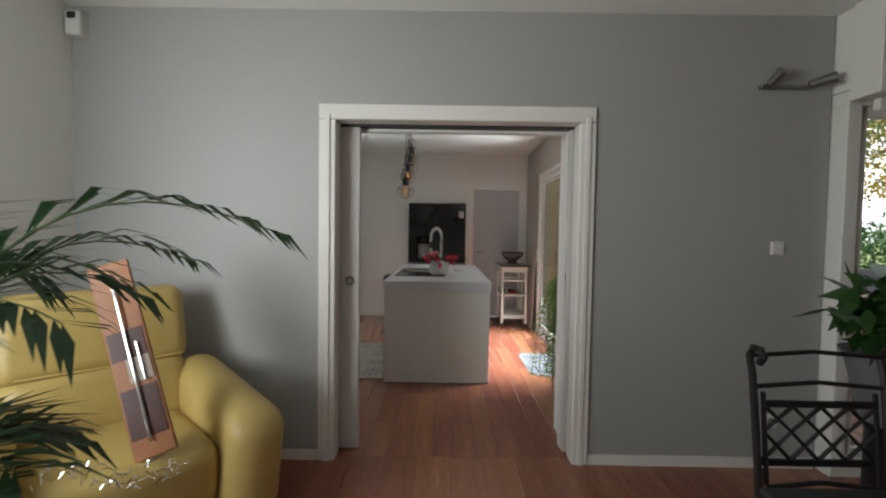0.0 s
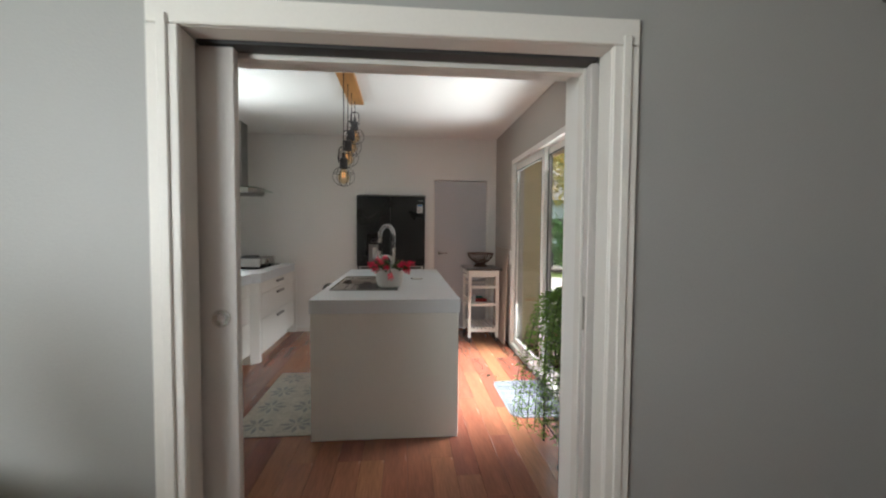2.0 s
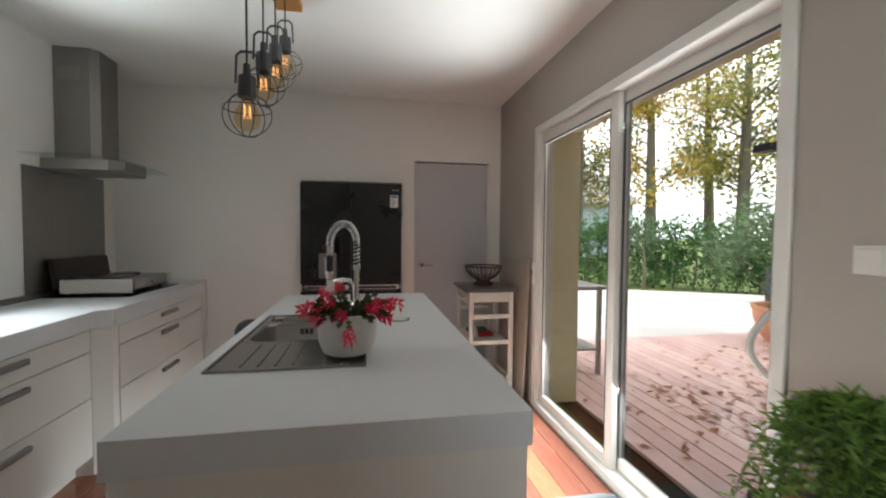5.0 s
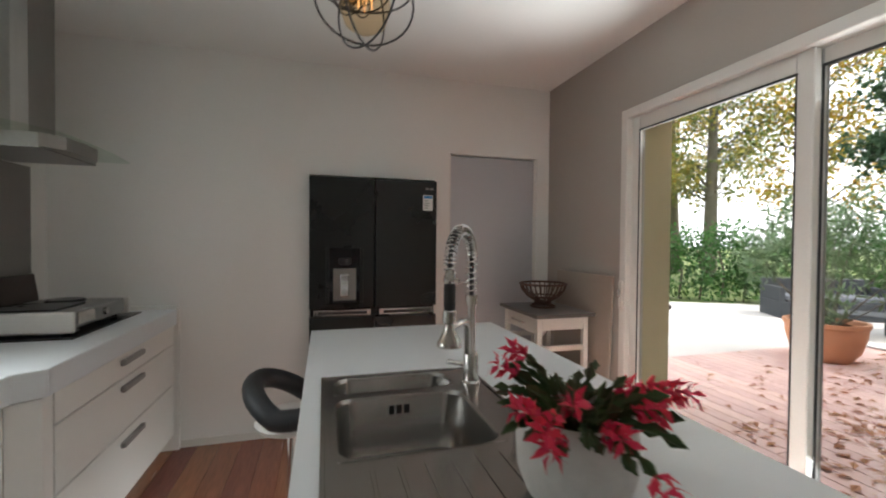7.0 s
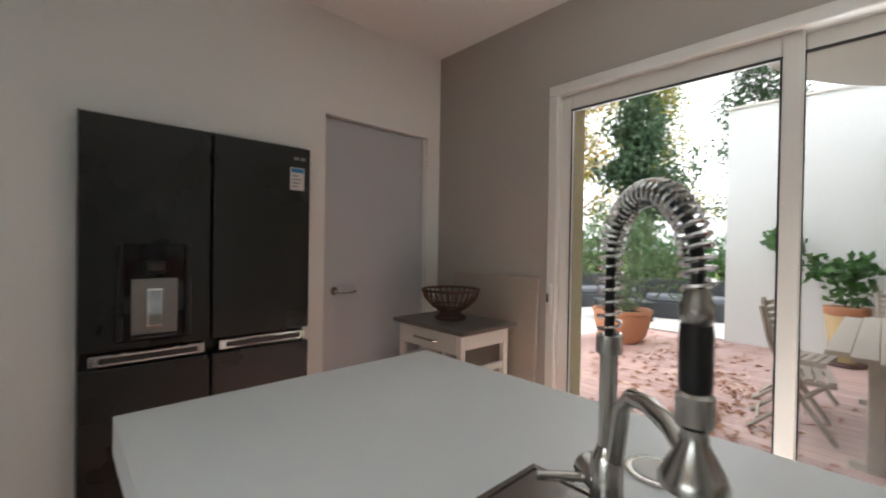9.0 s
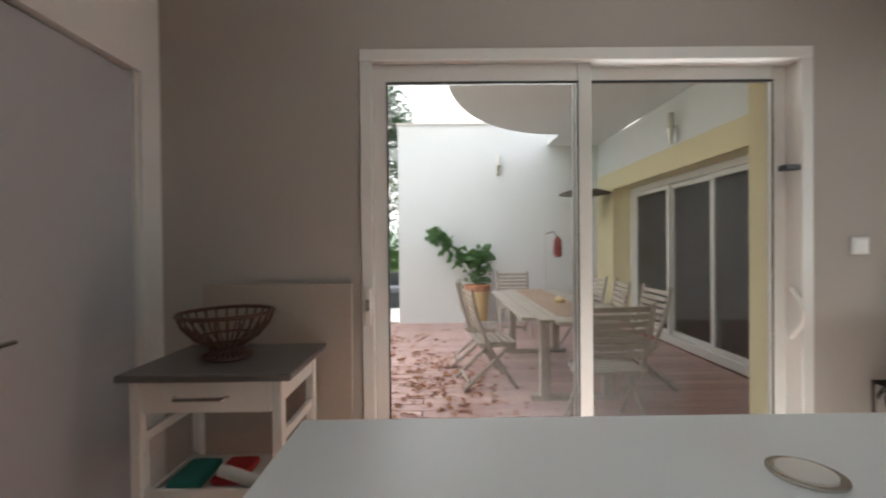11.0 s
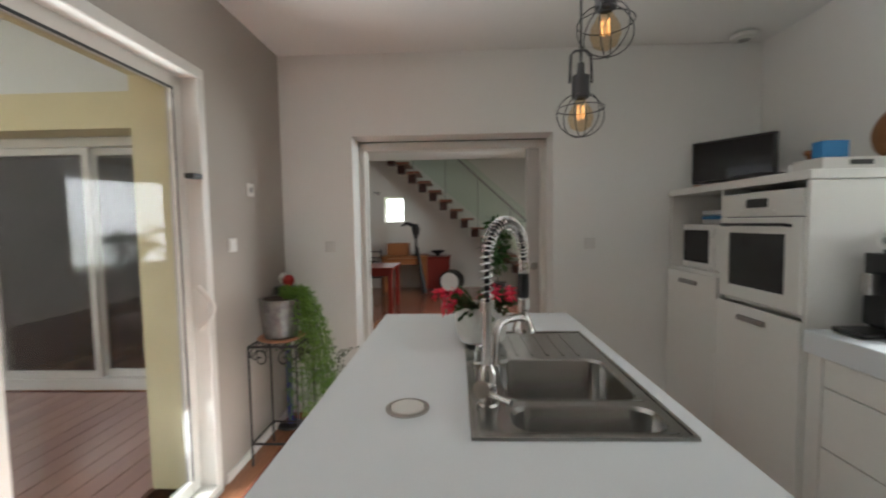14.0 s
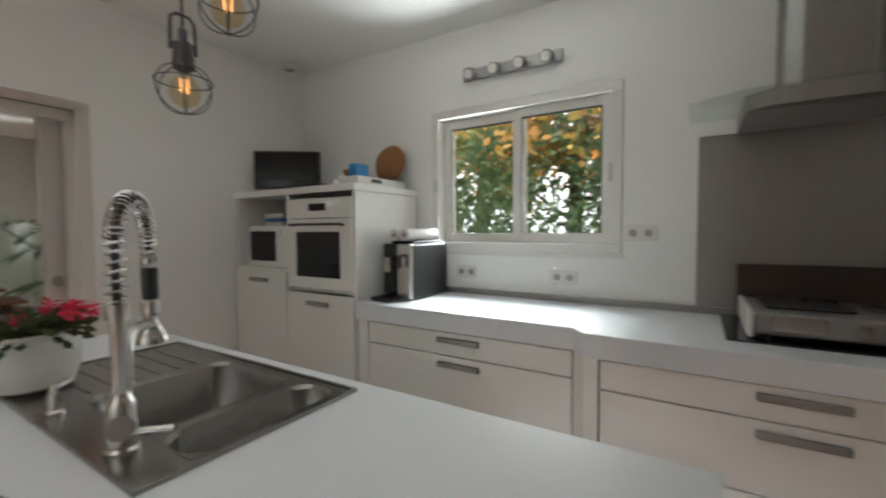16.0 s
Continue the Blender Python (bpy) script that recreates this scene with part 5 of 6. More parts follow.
# palm
pl = thing("kentia_palm", (-1.22, .98, 0), "tall green kentia palm in a dark pot", "potted plant")
part("pot", lathe(-1.22, .98, [(.13, .002), (.17, .3), (.18, .31), (.16, .3)], 28), PLASTIC, pl, "", True)
part("soil", lathe(-1.22, .98, [(.158, .28), (.158, .29)], 20), SOIL, pl)
rnd = random.Random(8)
for k in range(20):
    az = (.42 + .5 * k) if k < 2 else (-2.4 + k * .485) if k < 13 else (-1.2 + .38 * (k - 13))
    tall = rnd.uniform(.75, 1.15) if k > 1 else (1.16, 1.05)[k]
    tall *= .55 if k > 12 else 1
    reach = rnd.uniform(.28, .55) if k > 1 else (.86, .7)[k]
    d = V((math.cos(az), math.sin(az), 0))
    pts = [V((-1.22, .98, .28)) + d * (reach * (q / 16) ** 1.9) + V((0, 0, tall * math.sin(min(1.0, q / 16) * 1.9) / 1.0)) for q in range(17)]
    pts = [p for p in pts if p.x > -2.02]
    if len(pts) < 8:
        continue
    bm = tube(pts, .006, 5, r_end=.002)
    fr = part("frond", bm, STEMGREEN, pl, "arching palm stem")
    bm = bmesh.new()
    for q in range(6, len(pts)):
        u = (pts[q] - pts[q - 1]).normalized()
        sd = u.cross(V((0, 0, 1)))
        sd = sd.normalized() if sd.length > .01 else V((0, 1, 0))
        for s2 in (-1, 1):
            for z in range(2):
                ln = rnd.uniform(.2, .32) * (1.05 - abs(q - 11) / 12)
                leaf(bm, pts[q] - u * .02 * z, u * .75 + sd * s2 * .65 + V((0, 0, -.18)), ln, .024, (0, 0, 1), .22)
    tagged(part("leaflets", bm, PALM, fr, "dark green leaflets"), kind="stuff")

# iron chair
def iron_chair():
    c = thing("iron_chair", (0, 0, 0), "black wrought-iron chair with lattice back", "chair", "iron chairs")
    for sx in (-1, 1):
        x = .24 * sx
        part("back_post", tube([(x, 0, .003), (x, .0, .45), (x * 1.02, .05, .86), (x * 1.02, .07, .93), (x * 1.02, .05, .965), (x * 1.02, .015, .965), (x * 1.02, .0, .94), (x * 1.02, .02, .915)], .013, 8), IRON, c)
        part("leg", tube([(x, -.42, .003), (x, -.42, .44)], .012, 8), IRON, c)
        part("seat_rail", tube([(x, -.42, .44), (x, 0, .45)], .011, 8), IRON, c)
        part("inner_post", tube([(x * .86, .01, .47), (x * .86, .045, .80)], .009, 6), IRON, c)
    for z, y, w2 in ((.93, .065, 1.02), (.82, .047, 1.0)):
        part("cross_rail", tube([(-.24 * w2, y, z), (0, y + .01, z + .015), (.24 * w2, y, z)], .009, 6), IRON, c)
    for z in (.76, .54):
        part("lattice_rail", box(-.206, .03, z - .012, .206, .042, z + .012), IRON, c)
    for k in range(4):
        x = -.206 + .103 * k
        part("lattice_bar", tube([(x, .036, .55), (x + .103, .036, .655), (x, .036, .75)], .008, 5), IRON, c)
        part("lattice_bar", tube([(x + .103, .036, .55), (x, .036, .655), (x + .103, .036, .75)], .008, 5), IRON, c)
    part("lower_rail", tube([(-.2, .01, .46), (0, .02, .475), (.2, .01, .46)], .009, 6), IRON, c)
    part("seat", box(-.25, -.43, .45, .25, -.01, .475, .01, 2), LEATHER_BLACK, c, "dark seat pad")
    return c


ch = iron_chair()
ch.matrix_basis = pose(1.50, 1.60, 0, 0, 0, 0)
copy_thing(ch, pose(1.75, -1.3, 0, 0, 0, 5))
tb = thing("glass_table", (2.2, 1.0, 0), "glass-topped table with iron frame", "table")
part("top", box(1.75, .55, .735, 2.9, 1.35, .747, .003), DARKGLASS, tb)
for x in (1.82, 2.82):
    for y in (.62, 1.28):
        part("leg", tube([(x, y, .003), (x, y, .734)], .015, 8), IRON, tb)
part("frame_rail", tube([(1.82, .62, .72), (2.82, .62, .72), (2.82, 1.28, .72), (1.82, 1.28, .72)], .012, 6, closed=True), IRON, tb)
f = thing("leafy_planter", (2.28, 2.1, 0), "glossy green houseplant in a grey planter", "potted plant")
part("pot", lathe(2.30, 2.05, [(.17, .50), (.24, .80), (.26, .83), (.23, .82)], 32), mat("grey_planter", (.16, .17, .17), .6), f, "", True)
part("stand", lathe(2.30, 2.05, [(.18, .002), (.15, .03), (.15, .48), (.18, .498)], 28), IRON, f)
leaf_part("foliage", leaves([(2.30, 2.05, 1.0, 1.0), (2.42, 2.0, 1.12, .8), (2.18, 2.1, 1.02, .7)], 110, .27, .16, .07, 21, .8, .3), GLOSSLEAF, f, "glossy green leaves", "stuff")

# staircase
st = thing("staircase", (.4, -2.65, 0), "open staircase with dark wooden block treads", "staircase", kind="structure")
N = 17
for k in range(N):
    x = -1.58 + .215 * k
    z = .19 * (k + 1)
    part("tread", box(x - .13, -3.08, z - .04, x + .13, -2.25, z, .004), TREAD, st)
    part("block", box(x - .02, -2.75, z - .20, x + .13, -2.50, z - .041, .004), DARKWOOD, st)
part("handrail", tube([(-1.7, -2.27, 1.03), (1.9, -2.27, 4.35)], .02, 10), HANDLE, st, "grey metal handrail", True)
for k in range(0, N, 3):
    x = -1.58 + .215 * k
    part("baluster", tube([(x, -2.27, .19 * (k + 1)), (x, -2.27, .19 * (k + 1) + 1.02)], .008, 6), HANDLE, st)
g = part("glass_balustrade", turned(box(0, -2.272, 0, 4.6, -2.264, .75), T((-1.63, 0, .32)) @ pose(0, 0, 0, 0, -41.4)), CLEAR, st, "clear glass balustrade")

# far side of the living room
t = thing("writing_desk", (1.1, -2.55, 0), "orange-brown wooden desk with papers", "desk")
part("top", box(.75, -2.95, .72, 1.75, -2.35, .76, .004), ORANGEWOOD, t)
for x in (.80, 1.66):
    part("pedestal", box(x - .03, -2.9, .003, x + .06, -2.4, .719, .003), ORANGEWOOD, t)
part("drawer_front", box(.83, -2.37, .58, 1.63, -2.352, .715, .003), ORANGEWOOD, t)
solo("wooden_box", box(1.15, -2.85, .762, 1.6, -2.5, 1.02, .006, 2), ORANGEWOOD, "brown wooden box on the desk", "box")
solo("dark_sculpture", join(lathe(.98, -2.4, [(.08, .762), (.03, .80), (.025, 1.1), (.06, 1.2), (.09, 1.32), (.04, 1.42)], 18), turned(tube([(.98, -2.4, 1.36), (1.16, -2.4, 1.44), (1.28, -2.4, 1.38)], .05, 10, r_end=.015), T((0, 0, 0)))), PLASTIC, "dark sculpture standing on the desk", "sculpture", smooth=True)
t = thing("red_cabinet", (.55, -2.75, 0), "low red lacquered cabinet by the wall", "cabinet")
part("body", box(.30, -3.0, .06, .80, -2.5, .70, .006), REDWOOD, t)
part("top", box(.28, -3.02, .701, .82, -2.48, .73, .004), REDWOOD, t)
for x in (.33, .77):
    part("leg", box(x - .02, -2.55, .002, x + .02, -2.51, .06), REDWOOD, t)
part("cabinet_door", box(.32, -2.50, .09, .78, -2.485, .68, .003), REDWOOD, t)
solo("dark_bowl", lathe(.55, -2.75, [(.05, .731), (.04, .77), (.13, .82), (.15, .85), (.13, .84)], 24), PLASTIC, "dark bowl on the red cabinet", "bowl", smooth=True)
t = thing("drum", (.28, -2.3, 0), "white-skinned drum on its side with black shell", "drum")
part("shell", tube([(.22, -2.5, .235), (.30, -2.25, .235)], .23, 32), PLASTIC, t, "", True)
part("skin", tube([(.30, -2.249, .235), (.302, -2.243, .235)], .19, 32), PAPER, t, "white drum skin")
t = thing("red_low_table", (1.7, -.6, 0), "dark red wooden dining table", "table")
part("top", box(1.15, -1.2, .70, 2.35, -.35, .74, .004), REDWOOD, t)
for x in (1.2, 2.3):
    for y in (-1.15, -.4):
        part("leg", box(x - .035, y - .035, .002, x + .035, y + .035, .699, .003), REDWOOD, t)
part("apron", box(1.2, -.42, .60, 2.3, -.40, .699), REDWOOD, t)
bm = tube([(.80, -2.2, .02), (.95, -2.35, .95)], .06, 10, r_end=.02)
solo("instrument_case", bm, PLASTIC, "black slim instrument case leaning on the desk", "case", smooth=True)
f = thing("tall_houseplant", (-.55, -1.6, 0), "tall bushy green houseplant in a dark pot", "potted plant")
part("pot", lathe(-.62, -1.7, [(.12, .002), (.17, .3), (.15, .3)], 24), PLASTIC, f)
part("stem", tube([(-.62, -1.7, .25), (-.6, -1.68, 1.2)], .012, 6), BARK, f)
leaf_part("foliage", leaves([(-.62, -1.7, 1.3, 1), (-.6, -1.72, 1.0, 1), (-.62, -1.68, .7, .8)], 120, .24, .15, .07, 31, 1.1, .4), GLOSSLEAF, f, "", "stuff")
w = thing("wall_sconce", (1.86, YL + .03, 2.1), "small metal wall light near the window", "wall lamp")
part("plate", box(1.83, YL + .002, 2.07, 1.89, YL + .02, 2.13, .004), STEEL, w)
part("arm", tube([(1.86, YL + .02, 2.1), (1.95, YL + .08, 2.12)], .02, 10), STEEL, w, "", True)

# ---- terrace ----
def wall_lamp(m):
    e = thing("outdoor_wall_lamp", m.translation, "slim metal and glass outdoor wall lamp", "wall lamp", "terrace wall lamps")
    part("bracket", turned(box(-.03, -.03, -.18, .03, 0, .02, .005), m), NICKEL, e)
    part("shade", turned(lathe(0, -.075, [(.04, -.02), (.04, .15), (.035, .16)], 18), m), PVC, e, "white glass shade", True)
    part("cone", turned(lathe(0, -.075, [(.012, -.2), (.04, -.021)], 18), m), NICKEL, e, "", True)


wall_lamp(T((6.795, 4.64, 2.72)) @ FACE_W)
wall_lamp(T((4.36, 2.9, 2.68)) @ FACE_N)


def deck_chair():
    c = thing("folding_chair", (0, 0, 0), "weathered grey teak folding chair with slatted back", "chair", "chairs round the terrace table")
    for sx in (-1, 1):
        x = .23 * sx
        part("back_post", tube([(x, -.22, .01), (x, .05, .42), (x, .16, .70), (x, .21, .95)], .019, 6), TEAK, c)
        part("cross_leg", tube([(x * .88, .28, .01), (x * .88, -.2, .44)], .018, 6), TEAK, c)
        part("foot_rail", box(x * .88 - .018, -.22, .40, x * .88 + .018, .10, .43, .003), TEAK, c)
    part("stretcher", box(-.2, .215, .06, .2, .235, .10, .003), TEAK, c)
    for k in range(6):
        part("seat_slat", box(-.22, -.22 + .062 * k, .432, .22, -.172 + .062 * k, .448, .003), TEAK, c)
    for k in range(7):
        z = .56 + .056 * k
        y = .105 + .105 * (z - .56) / .39 + .0
        part("back_slat", turned(box(-.215, -.006, -.02, .215, .006, .02, .003), T((0, y, z)) @ pose(0, 0, 0, -14)), TEAK, c)
    return c


dc = deck_chair()
dc.matrix_basis = pose(2.62, 4.42, -.02, 0, 0, 96)
for x, y, rz in ((3.62, 5.2, 8), (4.3, 5.25, -6), (5.75, 4.55, -90), (4.2, 3.82, 172), (4.85, 3.84, 184), (3.5, 3.8, 180)):
    copy_thing(dc, pose(x, y, -.02, 0, 0, rz))
t = thing("terrace_table", (3.9, 4.5, -.02), "weathered grey teak table with chamfered ends", "table")
for k in range(8):
    y0 = 4.02 + .122 * k
    inset = .22 if k in (0, 7) else .1 if k in (1, 6) else 0
    part("top_board", box(2.75 + inset, y0, .705, 5.15 - inset, y0 + .118, .735, .003), TEAK_TOP, t)
part("apron", box(3.0, 4.2, .62, 4.9, 4.23, .704), TEAK, t)
part("apron", box(3.0, 4.75, .62, 4.9, 4.78, .704), TEAK, t)
for x in (3.15, 4.75):
    for y in (4.22, 4.76):
        part("leg", box(x - .04, y - .04, -.018, x + .04, y + .04, .704, .006), TEAK, t)
    part("foot_rail", box(x - .03, 4.1, -.0175, x + .03, 4.88, .03, .004), TEAK, t)
solo("table_runner", box(3.0, 4.32, .7365, 5.1, 4.68, .741, .001), RUNNER, "straw-coloured runner on the terrace table", "runner")
solo("gourd", lathe(3.75, 4.45, [(.02, .742), (.05, .75), (.055, .775), (.03, .80), (.01, .81)], 18), CREAMPOT, "small pale gourd on the terrace table", "gourd", smooth=True)
h = thing("patio_heater", (6.3, 3.3, -.02), "tall bronze patio heater with mushroom top", "patio heater")
hm = mat("bronze_paint", (.10, .075, .06), .45, metal=.4)
part("tank_housing", lathe(6.3, 3.3, [(.22, -.018), (.22, .45), (.2, .50), (.06, .52)], 30), mat("pale_grey_metal", (.35, .34, .33), .4, metal=.6), h, "", True)
# dark disc on the closed housing, coloured like the shade inside a vent
part("vent_hole_shade", turned(lathe(0, 0, [(.05, 0), (.05, .01)], 18), T((6.08, 3.32, .35)) @ pose(0, 0, 0, 0, -90)), GASKET_AND_SHADE, h)
part("pole", tube([(6.3, 3.3, .5), (6.3, 3.3, 1.75)], .03, 14), hm, h, "", True)
part("burner", lathe(6.3, 3.3, [(.05, 1.7), (.08, 1.76), (.08, 1.95), (.12, 2.05), (.14, 2.12)], 24), hm, h, "", True)
part("reflector", lathe(6.3, 3.3, [(.40, 2.14), (.41, 2.15), (.28, 2.2), (.1, 2.24), (.02, 2.25)], 36), hm, h, "", True)
l = thing("lantern_post", (6.45, 3.85, -.02), "white post with hanging red lantern", "lantern")
part("post", tube([(6.5, 3.9, -.018), (6.5, 3.9, 1.6)], .018, 8), PVC, l)
part("arm", tube([(6.5, 3.9, 1.5), (6.42, 3.78, 1.55), (6.38, 3.72, 1.46)], .008, 6), IRON, l)
part("lantern_body", lathe(6.38, 3.72, [(.03, 1.12), (.07, 1.15), (.075, 1.3), (.05, 1.36), (.09, 1.37), (.02, 1.46)], 8), mat("red_tin", (.25, .05, .04), .5), l)
p = thing("tall_planter", (6.42, 5.05, -.02), "tall cream and terracotta planter with climbing plant", "potted plant")
part("pot", lathe(6.42, 5.05, [(.13, .02), (.15, .06), (.2, .55), (.2, .58)], 28), CREAMPOT, p, "", True)
part("rim", lathe(6.42, 5.05, [(.2, .581), (.215, .60), (.215, .68), (.19, .68)], 28), TERRACOTTA, p, "terracotta rim", True)
part("saucer", lathe(6.42, 5.05, [(.2, -.018), (.22, .0), (.2, .02)], 28), DARKWOOD, p)
part("stem", tube([(6.42, 5.05, .66), (6.45, 5.2, 1.1), (6.5, 5.5, 1.35), (6.52, 5.75, 1.45)], .012, 6), STEMGREEN, p)
leaf_part("foliage", leaves([(6.42, 5.05, .95, 1), (6.4, 4.98, 1.15, .8), (6.45, 5.3, 1.15, .7), (6.5, 5.55, 1.35, .6), (6.5, 5.75, 1.5, .6)], 90, .26, .13, .09, 41, 1, .2), HEDGELEAF, p, "", "stuff")
p = thing("oleander_pot", (5.55, 7.38, -.02), "green oleander bush in a round terracotta pot", "potted plant")
part("pot", lathe(5.55, 7.38, [(.24, -.018), (.33, .1), (.385, .3), (.39, .40), (.41, .41), (.41, .46), (.37, .46), (.36, .40)], 40), TERRACOTTA, p, "", True)
part("soil", lathe(5.55, 7.38, [(.35, .38), (.35, .40)], 28), SOIL, p)
rnd = random.Random(17)
cs = []
for k in range(16):
    a, r = rnd.uniform(0, 6.28), rnd.uniform(.2, .75)
    tip = (5.55 + r * math.cos(a), 7.38 + r * math.sin(a), rnd.uniform(.9, 1.75))
    part("branch", tube([(5.55 + .1 * math.cos(a), 7.38 + .1 * math.sin(a), .4), ((5.55 + tip[0]) / 2, (7.38 + tip[1]) / 2, tip[2] * .65), tip], .012, 5, r_end=.004), BARK, p)
    cs.append((*tip, 1.0))
leaf_part("foliage", leaves(cs + [(5.4, 7.3, .55, .6)], 110, .32, .16, .03, 43, 1, -.3), OLEANDER, p, "narrow grey-green leaves", "stuff")
t = thing("outdoor_side_table", (2.2, 6.9, -.02), "grey metal outdoor worktable", "table")
part("top", box(1.92, 6.62, .83, 2.45, 7.5, .87, .005), HANDLE, t)
part("shelf", box(1.95, 6.65, .22, 2.42, 7.47, .24), HANDLE, t)
for x in (1.95, 2.39):
    for y in (6.65, 7.45):
        part("leg", box(x - .02, y - .02, -.018, x + .02, y + .02, .829, .003), HANDLE, t)
solo("grill_box", box(1.98, 6.95, .872, 2.3, 7.35, 1.08, .02, 2), RATTAN, "dark box grill on the outdoor table", "grill")


def lounge(name, x, y, rz, w, label):
    e = thing(name, (0, 0, 0), label, "sofa", "lounge set on the paving")
    part("base", box(-w / 2, -.4, -.03, w / 2, .4, .30, .01), RATTAN, e)
    part("backrest", box(-w / 2, .25, .301, w / 2, .4, .72, .01), RATTAN, e)
    for sx in (-1, 1):
        part("armrest", box(sx * w / 2 - .09 * (sx > 0) - .0 , -.4, .301, sx * w / 2 + .09 * (sx < 0), .249, .58, .01), RATTAN, e)
    part("cushion", box(-w / 2 + .1, -.38, .302, w / 2 - .1, .24, .42, .04, 3), CUSHION, e)
    e.matrix_basis = pose(x, y, -.02, 0, 0, rz)


lounge("garden_sofa", 9.2, 9.6, -30, 1.9, "dark rattan garden sofa with grey cushions")
lounge("garden_sofa", 9.0, 7.3, -70, 2.2, "long dark rattan garden sofa with grey cushions")
t = thing("garden_low_table", (7.6, 8.2, -.05), "dark low rattan garden table", "table")
part("top", turned(box(-.5, -.3, .33, .5, .3, .37, .006), T((7.7, 8.3, -.05)) @ pose(0, 0, 0, 0, 0, -50)), RATTAN, t)
for sx in (-.45, .45):
    for sy in (-.25, .25):
        part("leg", turned(box(sx - .03, sy - .03, .002, sx + .03, sy + .03, .329), T((7.7, 8.3, -.05)) @ pose(0, 0, 0, 0, 0, -50)), RATTAN, t)
for k, (x, y) in enumerate(((6.15, 2.75), (5.9, 2.72))):
    solo("garden_shoe", turned(box(-.13, -.045, 0, .13, .045, .07, .03, 3), T((x - .6, y + .05, -.018)) @ pose(0, 0, 0, 0, 0, 20 + 30 * k)), RED if k else PLASTIC, "worn garden shoe beside the terrace doors", "shoe", "shoes by the doors", smooth=True)

# fallen leaves
rng = np.random.default_rng(77)
vs, fs = [], []
for k in range(700):
    if k < 350:
        x, y = rng.normal(3.6, .7), rng.normal(5.7, .35)
    elif k < 650:
        x, y = rng.normal(5.4, 1.0), rng.normal(6.6, .5)
    else:
        x, y = rng.uniform(1.95, 6.75), rng.uniform(3.0, 7.9)
        if rng.random() < .45 and y < 4.8:
            continue
    if not (1.9 < x < 6.75 and 2.95 < y < 7.9) or (1.9 < x < 2.5 and y > 6.5):
        continue
    a, l = rng.uniform(0, 6.28), rng.uniform(.02, .055)
    c, s2 = math.cos(a) * l, math.sin(a) * l
    q = len(vs)
    z = -.012
    vs += [(x - c, y - s2, z), (x + s2 * .5, y - c * .5, z + rng.uniform(.004, .02)), (x + c, y + s2, z + rng.uniform(0, .015)), (x - s2 * .5, y + c * .5, z + rng.uniform(.004, .02))]
    fs.append((q, q + 1, q + 2, q + 3))
tagged(leaf_part("fallen_leaves", (np.array(vs), fs), LITTER, None), "brown fallen leaves scattered on the deck", "leaves", kind="stuff")

# ---- garden ----
HD = V((8.5, -7.5, 0)).normalized()
hc = []
rnd = random.Random(23)
for k in range(64):
    p = V((4.6, 17.2, 0)) + HD * (.24 * k)
    for z in (.2, .65, 1.1, 1.45):
        hc.append((p.x + rnd.uniform(-.3, .3), p.y + rnd.uniform(-.3, .3), z + rnd.uniform(-.15, .2), rnd.uniform(.7, 1.1)))
h = thing("hedge", (9.5, 13.0, -.16), "dense clipped green laurel hedge", "hedge")
leaf_part("foliage", leaves(hc, 95, .5, .15, .07, 51), HEDGELEAF, h, "", "stuff")
bm = bmesh.new()
for k in range(30):
    p = V((4.7, 17.1, 0)) + HD * (.5 * k)
    tube([(p.x, p.y, -.16), (p.x + .1, p.y, .6), (p.x, p.y + .1, 1.2)], .03, 5, bm)
tagged(part("stems", bm, BARK, h), kind="stuff")


def tree(x, y, height, spread, material, seed, label, count=46, dens=118, low=.22, size=.19):
    rnd = random.Random(seed)
    e = thing("tree", (x, y, -.16), label, "tree", "trees round the garden")
    lean = (rnd.uniform(-.4, .4), rnd.uniform(-.4, .4))
    tr = [(x + lean[0] * q / 8, y + lean[1] * q / 8, -.18 + height * .92 * q / 8) for q in range(9)]
    part("trunk", tube(tr, height * .017 + .05, 9, r_end=.03), BARK, e, "", True)
    cs = []
    bm = bmesh.new()
    for k in range(count):
        f = low + (1 - low) * rnd.random()
        b = V((x + lean[0] * f, y + lean[1] * f, height * f * .9))
        a = rnd.uniform(0, 6.28)
        r = spread * rnd.uniform(.35, 1.0) * (1.15 - f * .75)
        tip = b + V((math.cos(a) * r, math.sin(a) * r, rnd.uniform(.2, 1.6)))
        tube([b, b.lerp(tip, .5) + V((0, 0, .2)), tip], .045, 5, bm, r_end=.012)
        cs.append((*tip, rnd.uniform(.6, 1.2)))
        cs.append((*b.lerp(tip, .6), rnd.uniform(.5, .9)))
    part("limbs", bm, BARK, e)
    leaf_part("crown", leaves(cs, dens, spread * .36, size, size * .62, seed), material, e, "", "stuff")


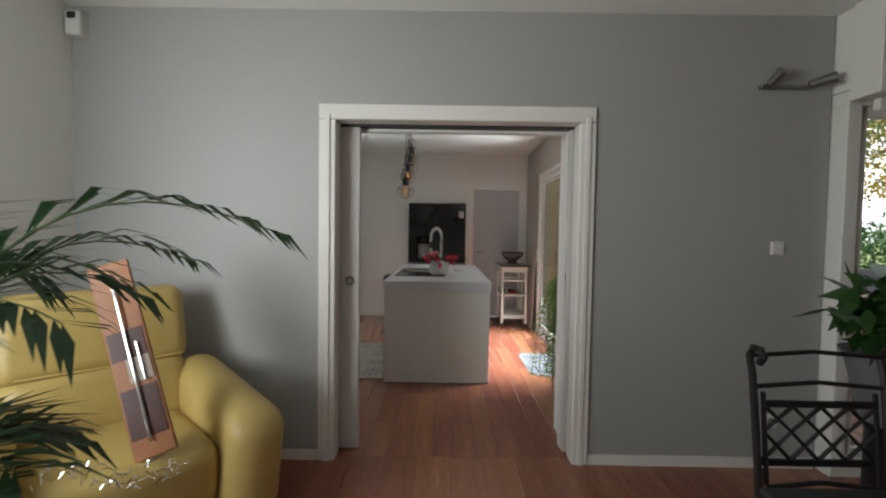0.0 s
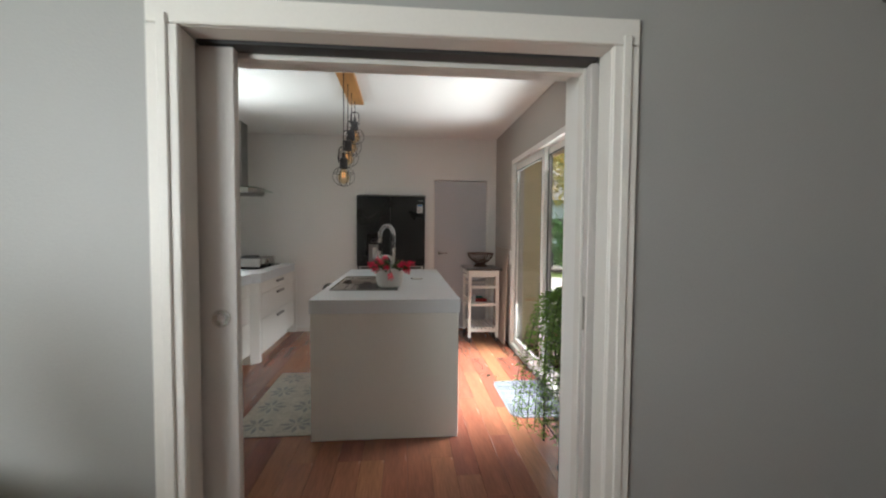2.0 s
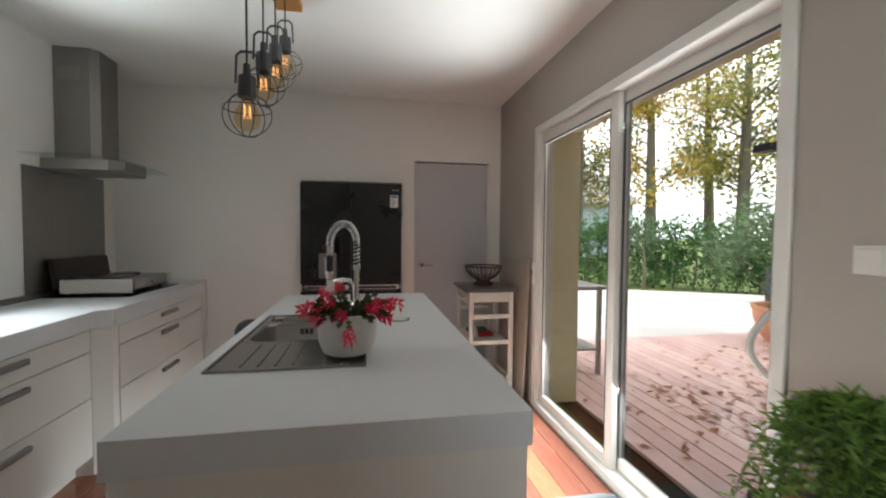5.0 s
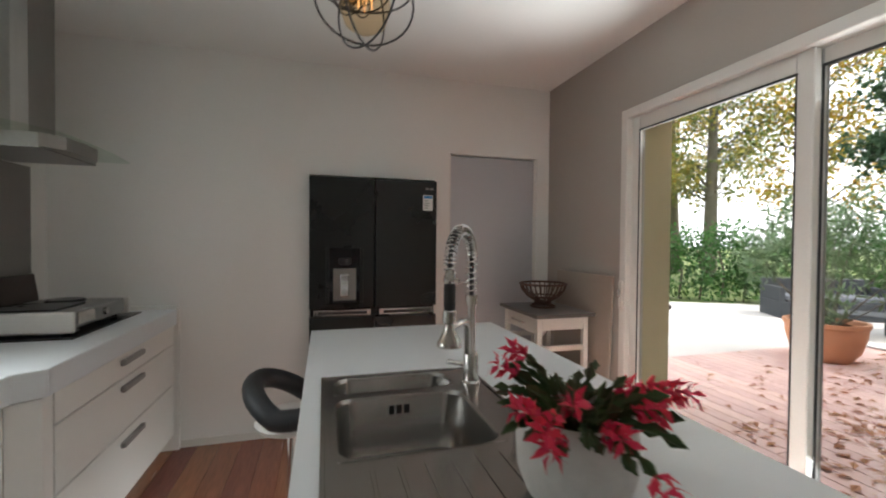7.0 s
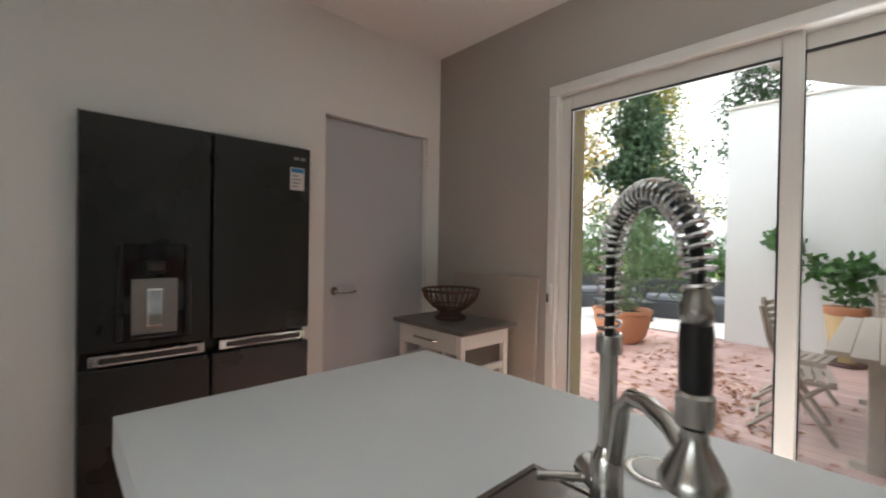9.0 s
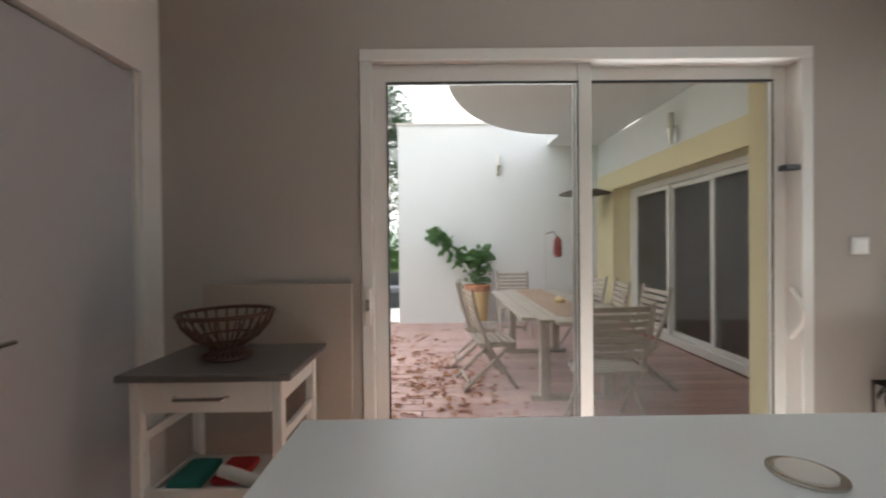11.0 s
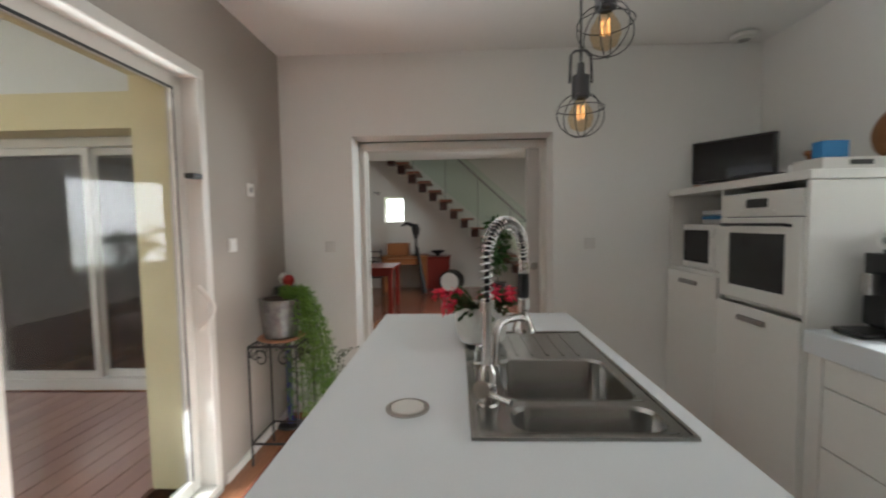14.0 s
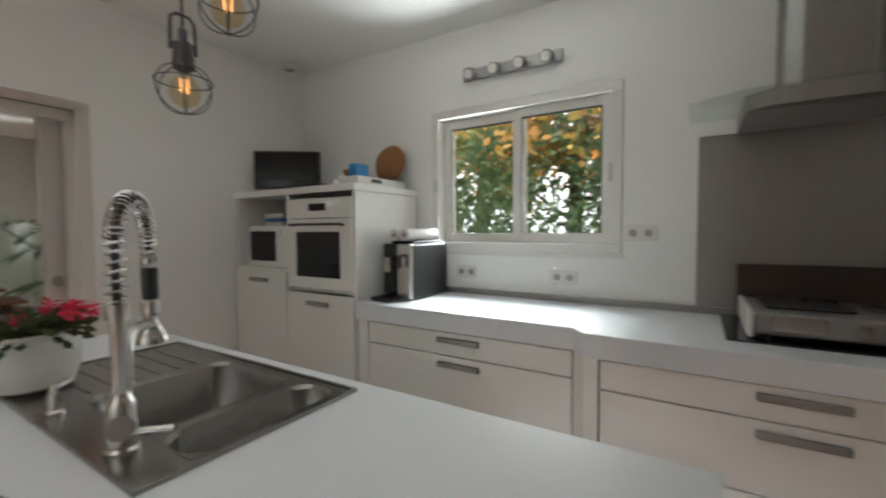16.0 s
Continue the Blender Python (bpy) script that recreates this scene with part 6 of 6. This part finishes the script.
for x, y, hh, sp, m, sd, lab in ((7.0, 22.5, 13, 2.6, AUTUMN, 1, "tall yellowing autumn tree behind the hedge"), (9.8, 21.0, 15, 2.8, AUTUMN_GREEN, 2, "tall green and yellow tree behind the hedge"), (12.6, 19.5, 14, 2.8, AUTUMN, 3, "tall yellow autumn tree behind the hedge"), (15.6, 17.8, 15, 3.0, AUTUMN_GREEN, 4, "tall half-green tree behind the hedge"), (18.4, 15.4, 14, 3.0, AUTUMN, 5, "yellow autumn tree behind the hedge"), (21.0, 12.8, 11, 3.0, AUTUMN_GREEN, 6, "spreading green and gold tree"), (11.0, 26.0, 15, 3.2, AUTUMN, 7, "tall golden tree in the distance"), (18.0, 22.0, 15, 3.2, AUTUMN, 8, "tall golden tree in the distance"), (15.6, 11.3, 7.5, 1.9, DARKGREEN, 9, "dark evergreen behind the lounge set"), (24.0, 9.0, 12, 2.6, DARKGREEN, 10, "dark conifer beyond the terrace wall")):
    tree(x, y, hh, sp, m, sd, lab)
for x, y, hh, sp, m, sd, lab in ((-7.6, 3.9, 7.5, 2.6, ORANGE_LEAF, 12, "orange oak outside the kitchen window"), (-9.0, 1.2, 8, 2.6, AUTUMN_GREEN, 13, "green and yellow tree outside the kitchen window"), (-8.6, 6.2, 8, 2.6, ORANGE_LEAF, 14, "orange autumn tree outside the kitchen window"), (-11.5, -.8, 9, 3, ORANGE_LEAF, 15, "orange autumn tree outside the kitchen window")):
    tree(x, y, hh, sp, m, sd, lab, 44, 120, .2, .2)
for k, (x, y) in enumerate(((-6.8, 1.6), (-6.6, 3.0), (-6.7, 4.5), (-7.2, .2), (-6.9, 5.8), (-7.5, -1.2))):
    b = thing("shrub", (x, y, -.16), "loose green shrub outside the kitchen window", "shrub", "shrubs by the kitchen")
    leaf_part("foliage", leaves([(x, y, .6, 1), (x + .2, y + .4, 1.2, 1), (x - .2, y - .3, 1.8, .9), (x, y + .2, 2.3, .8), (x + .1, y - .4, 2.9, .7)], 520, .85, .17, .075, 60 + k), OLEANDER, b, "", "stuff")
    part("stem", tube([(x, y, -.17), (x, y + .1, 1.6)], .03, 6, r_end=.01), BARK, b)
o = thing("olive_sapling", (7.6, 13.1, -.16), "small grey-green olive sapling before the hedge", "tree")
part("trunk", tube([(7.6, 13.1, -.17), (7.62, 13.1, .6), (7.6, 13.15, 1.1)], .04, 7, r_end=.02), BARK, o)
leaf_part("crown", leaves([(7.6, 13.1, 1.35, 1), (7.4, 13.2, 1.2, .8), (7.85, 13.0, 1.25, .8), (7.6, 13.1, 1.65, .7)], 160, .5, .09, .025, 71), SILVER, o, "", "stuff")
hs = thing("neighbour_house", (13.5, 33, -.16), "pale blue house with grey gable roof behind the trees", "house")
part("wall", box(9.0, 30.0, -.2, 19.0, 37.0, 3.6), TOWER, hs)
bm = bmesh.new()
vv = [bm.verts.new(c) for c in ((8.6, 29.6, 3.6), (19.4, 29.6, 3.6), (19.4, 37.4, 3.6), (8.6, 37.4, 3.6), (8.6, 33.5, 6.2), (19.4, 33.5, 6.2))]
for q in ((0, 1, 5, 4), (2, 3, 4, 5), (0, 4, 3), (1, 2, 5), (0, 3, 2, 1)):
    bm.faces.new([vv[k] for k in q])
part("roof", bm, ROOF, hs)
for k in range(3):
    part("window", box(10.2 + 3 * k, 29.95, 1.0, 11.6 + 3 * k, 29.995, 2.3), BLACKGLASS, hs)

# ---- boards and planks ----


def boards(parent_name, label, material, x0, x1, y0, y1, width, length, z, thick, seed, gap, name):
    """Long boards along y, laid in staggered rows, one object each on shared meshes."""
    e = thing(parent_name, (x0, y0, z - thick), label, "floor", kind="structure")
    rnd = random.Random(seed)
    cache = {}
    n = max(1, round((x1 - x0) / width))
    w = (x1 - x0) / n
    for k in range(n):
        y = y0
        first = length * rnd.choice((.35, .5, .65, .8, 1.0))
        while y < y1 - .02:
            l = round(min(first, y1 - y), 2)
            first = length
            if l not in cache:
                bm = box(0, 0, 0, w - gap, l - gap, thick, .0012 if gap < .002 else .003)
                me = bpy.data.meshes.new(name)
                bm.to_mesh(me)
                bm.free()
                me.materials.append(material)
                cache[l] = me
            ob = new(name, cache[l])
            ob.parent = e
            ob.location = (k * w, y - y0, 0)
            y += l
    return e


boards("floor_kitchen", "reddish wooden floor planks in the kitchen", FLOORWOOD, XW, XE, 2.62, YN + .06, .14, 1.25, .0, .012, 1, .0012, "plank")
boards("floor_living", "reddish wooden floor planks in the living room", FLOORWOOD, XW, 6.7, YL, 2.62, .2, 1.9, .0, .012, 2, .0012, "plank")
boards("deck", "reddish brown wooden deck boards on the terrace", DECKWOOD, 1.85, 6.8, 2.62, 7.95, .138, 3.2, -.018, .03, 3, .007, "deck_board")
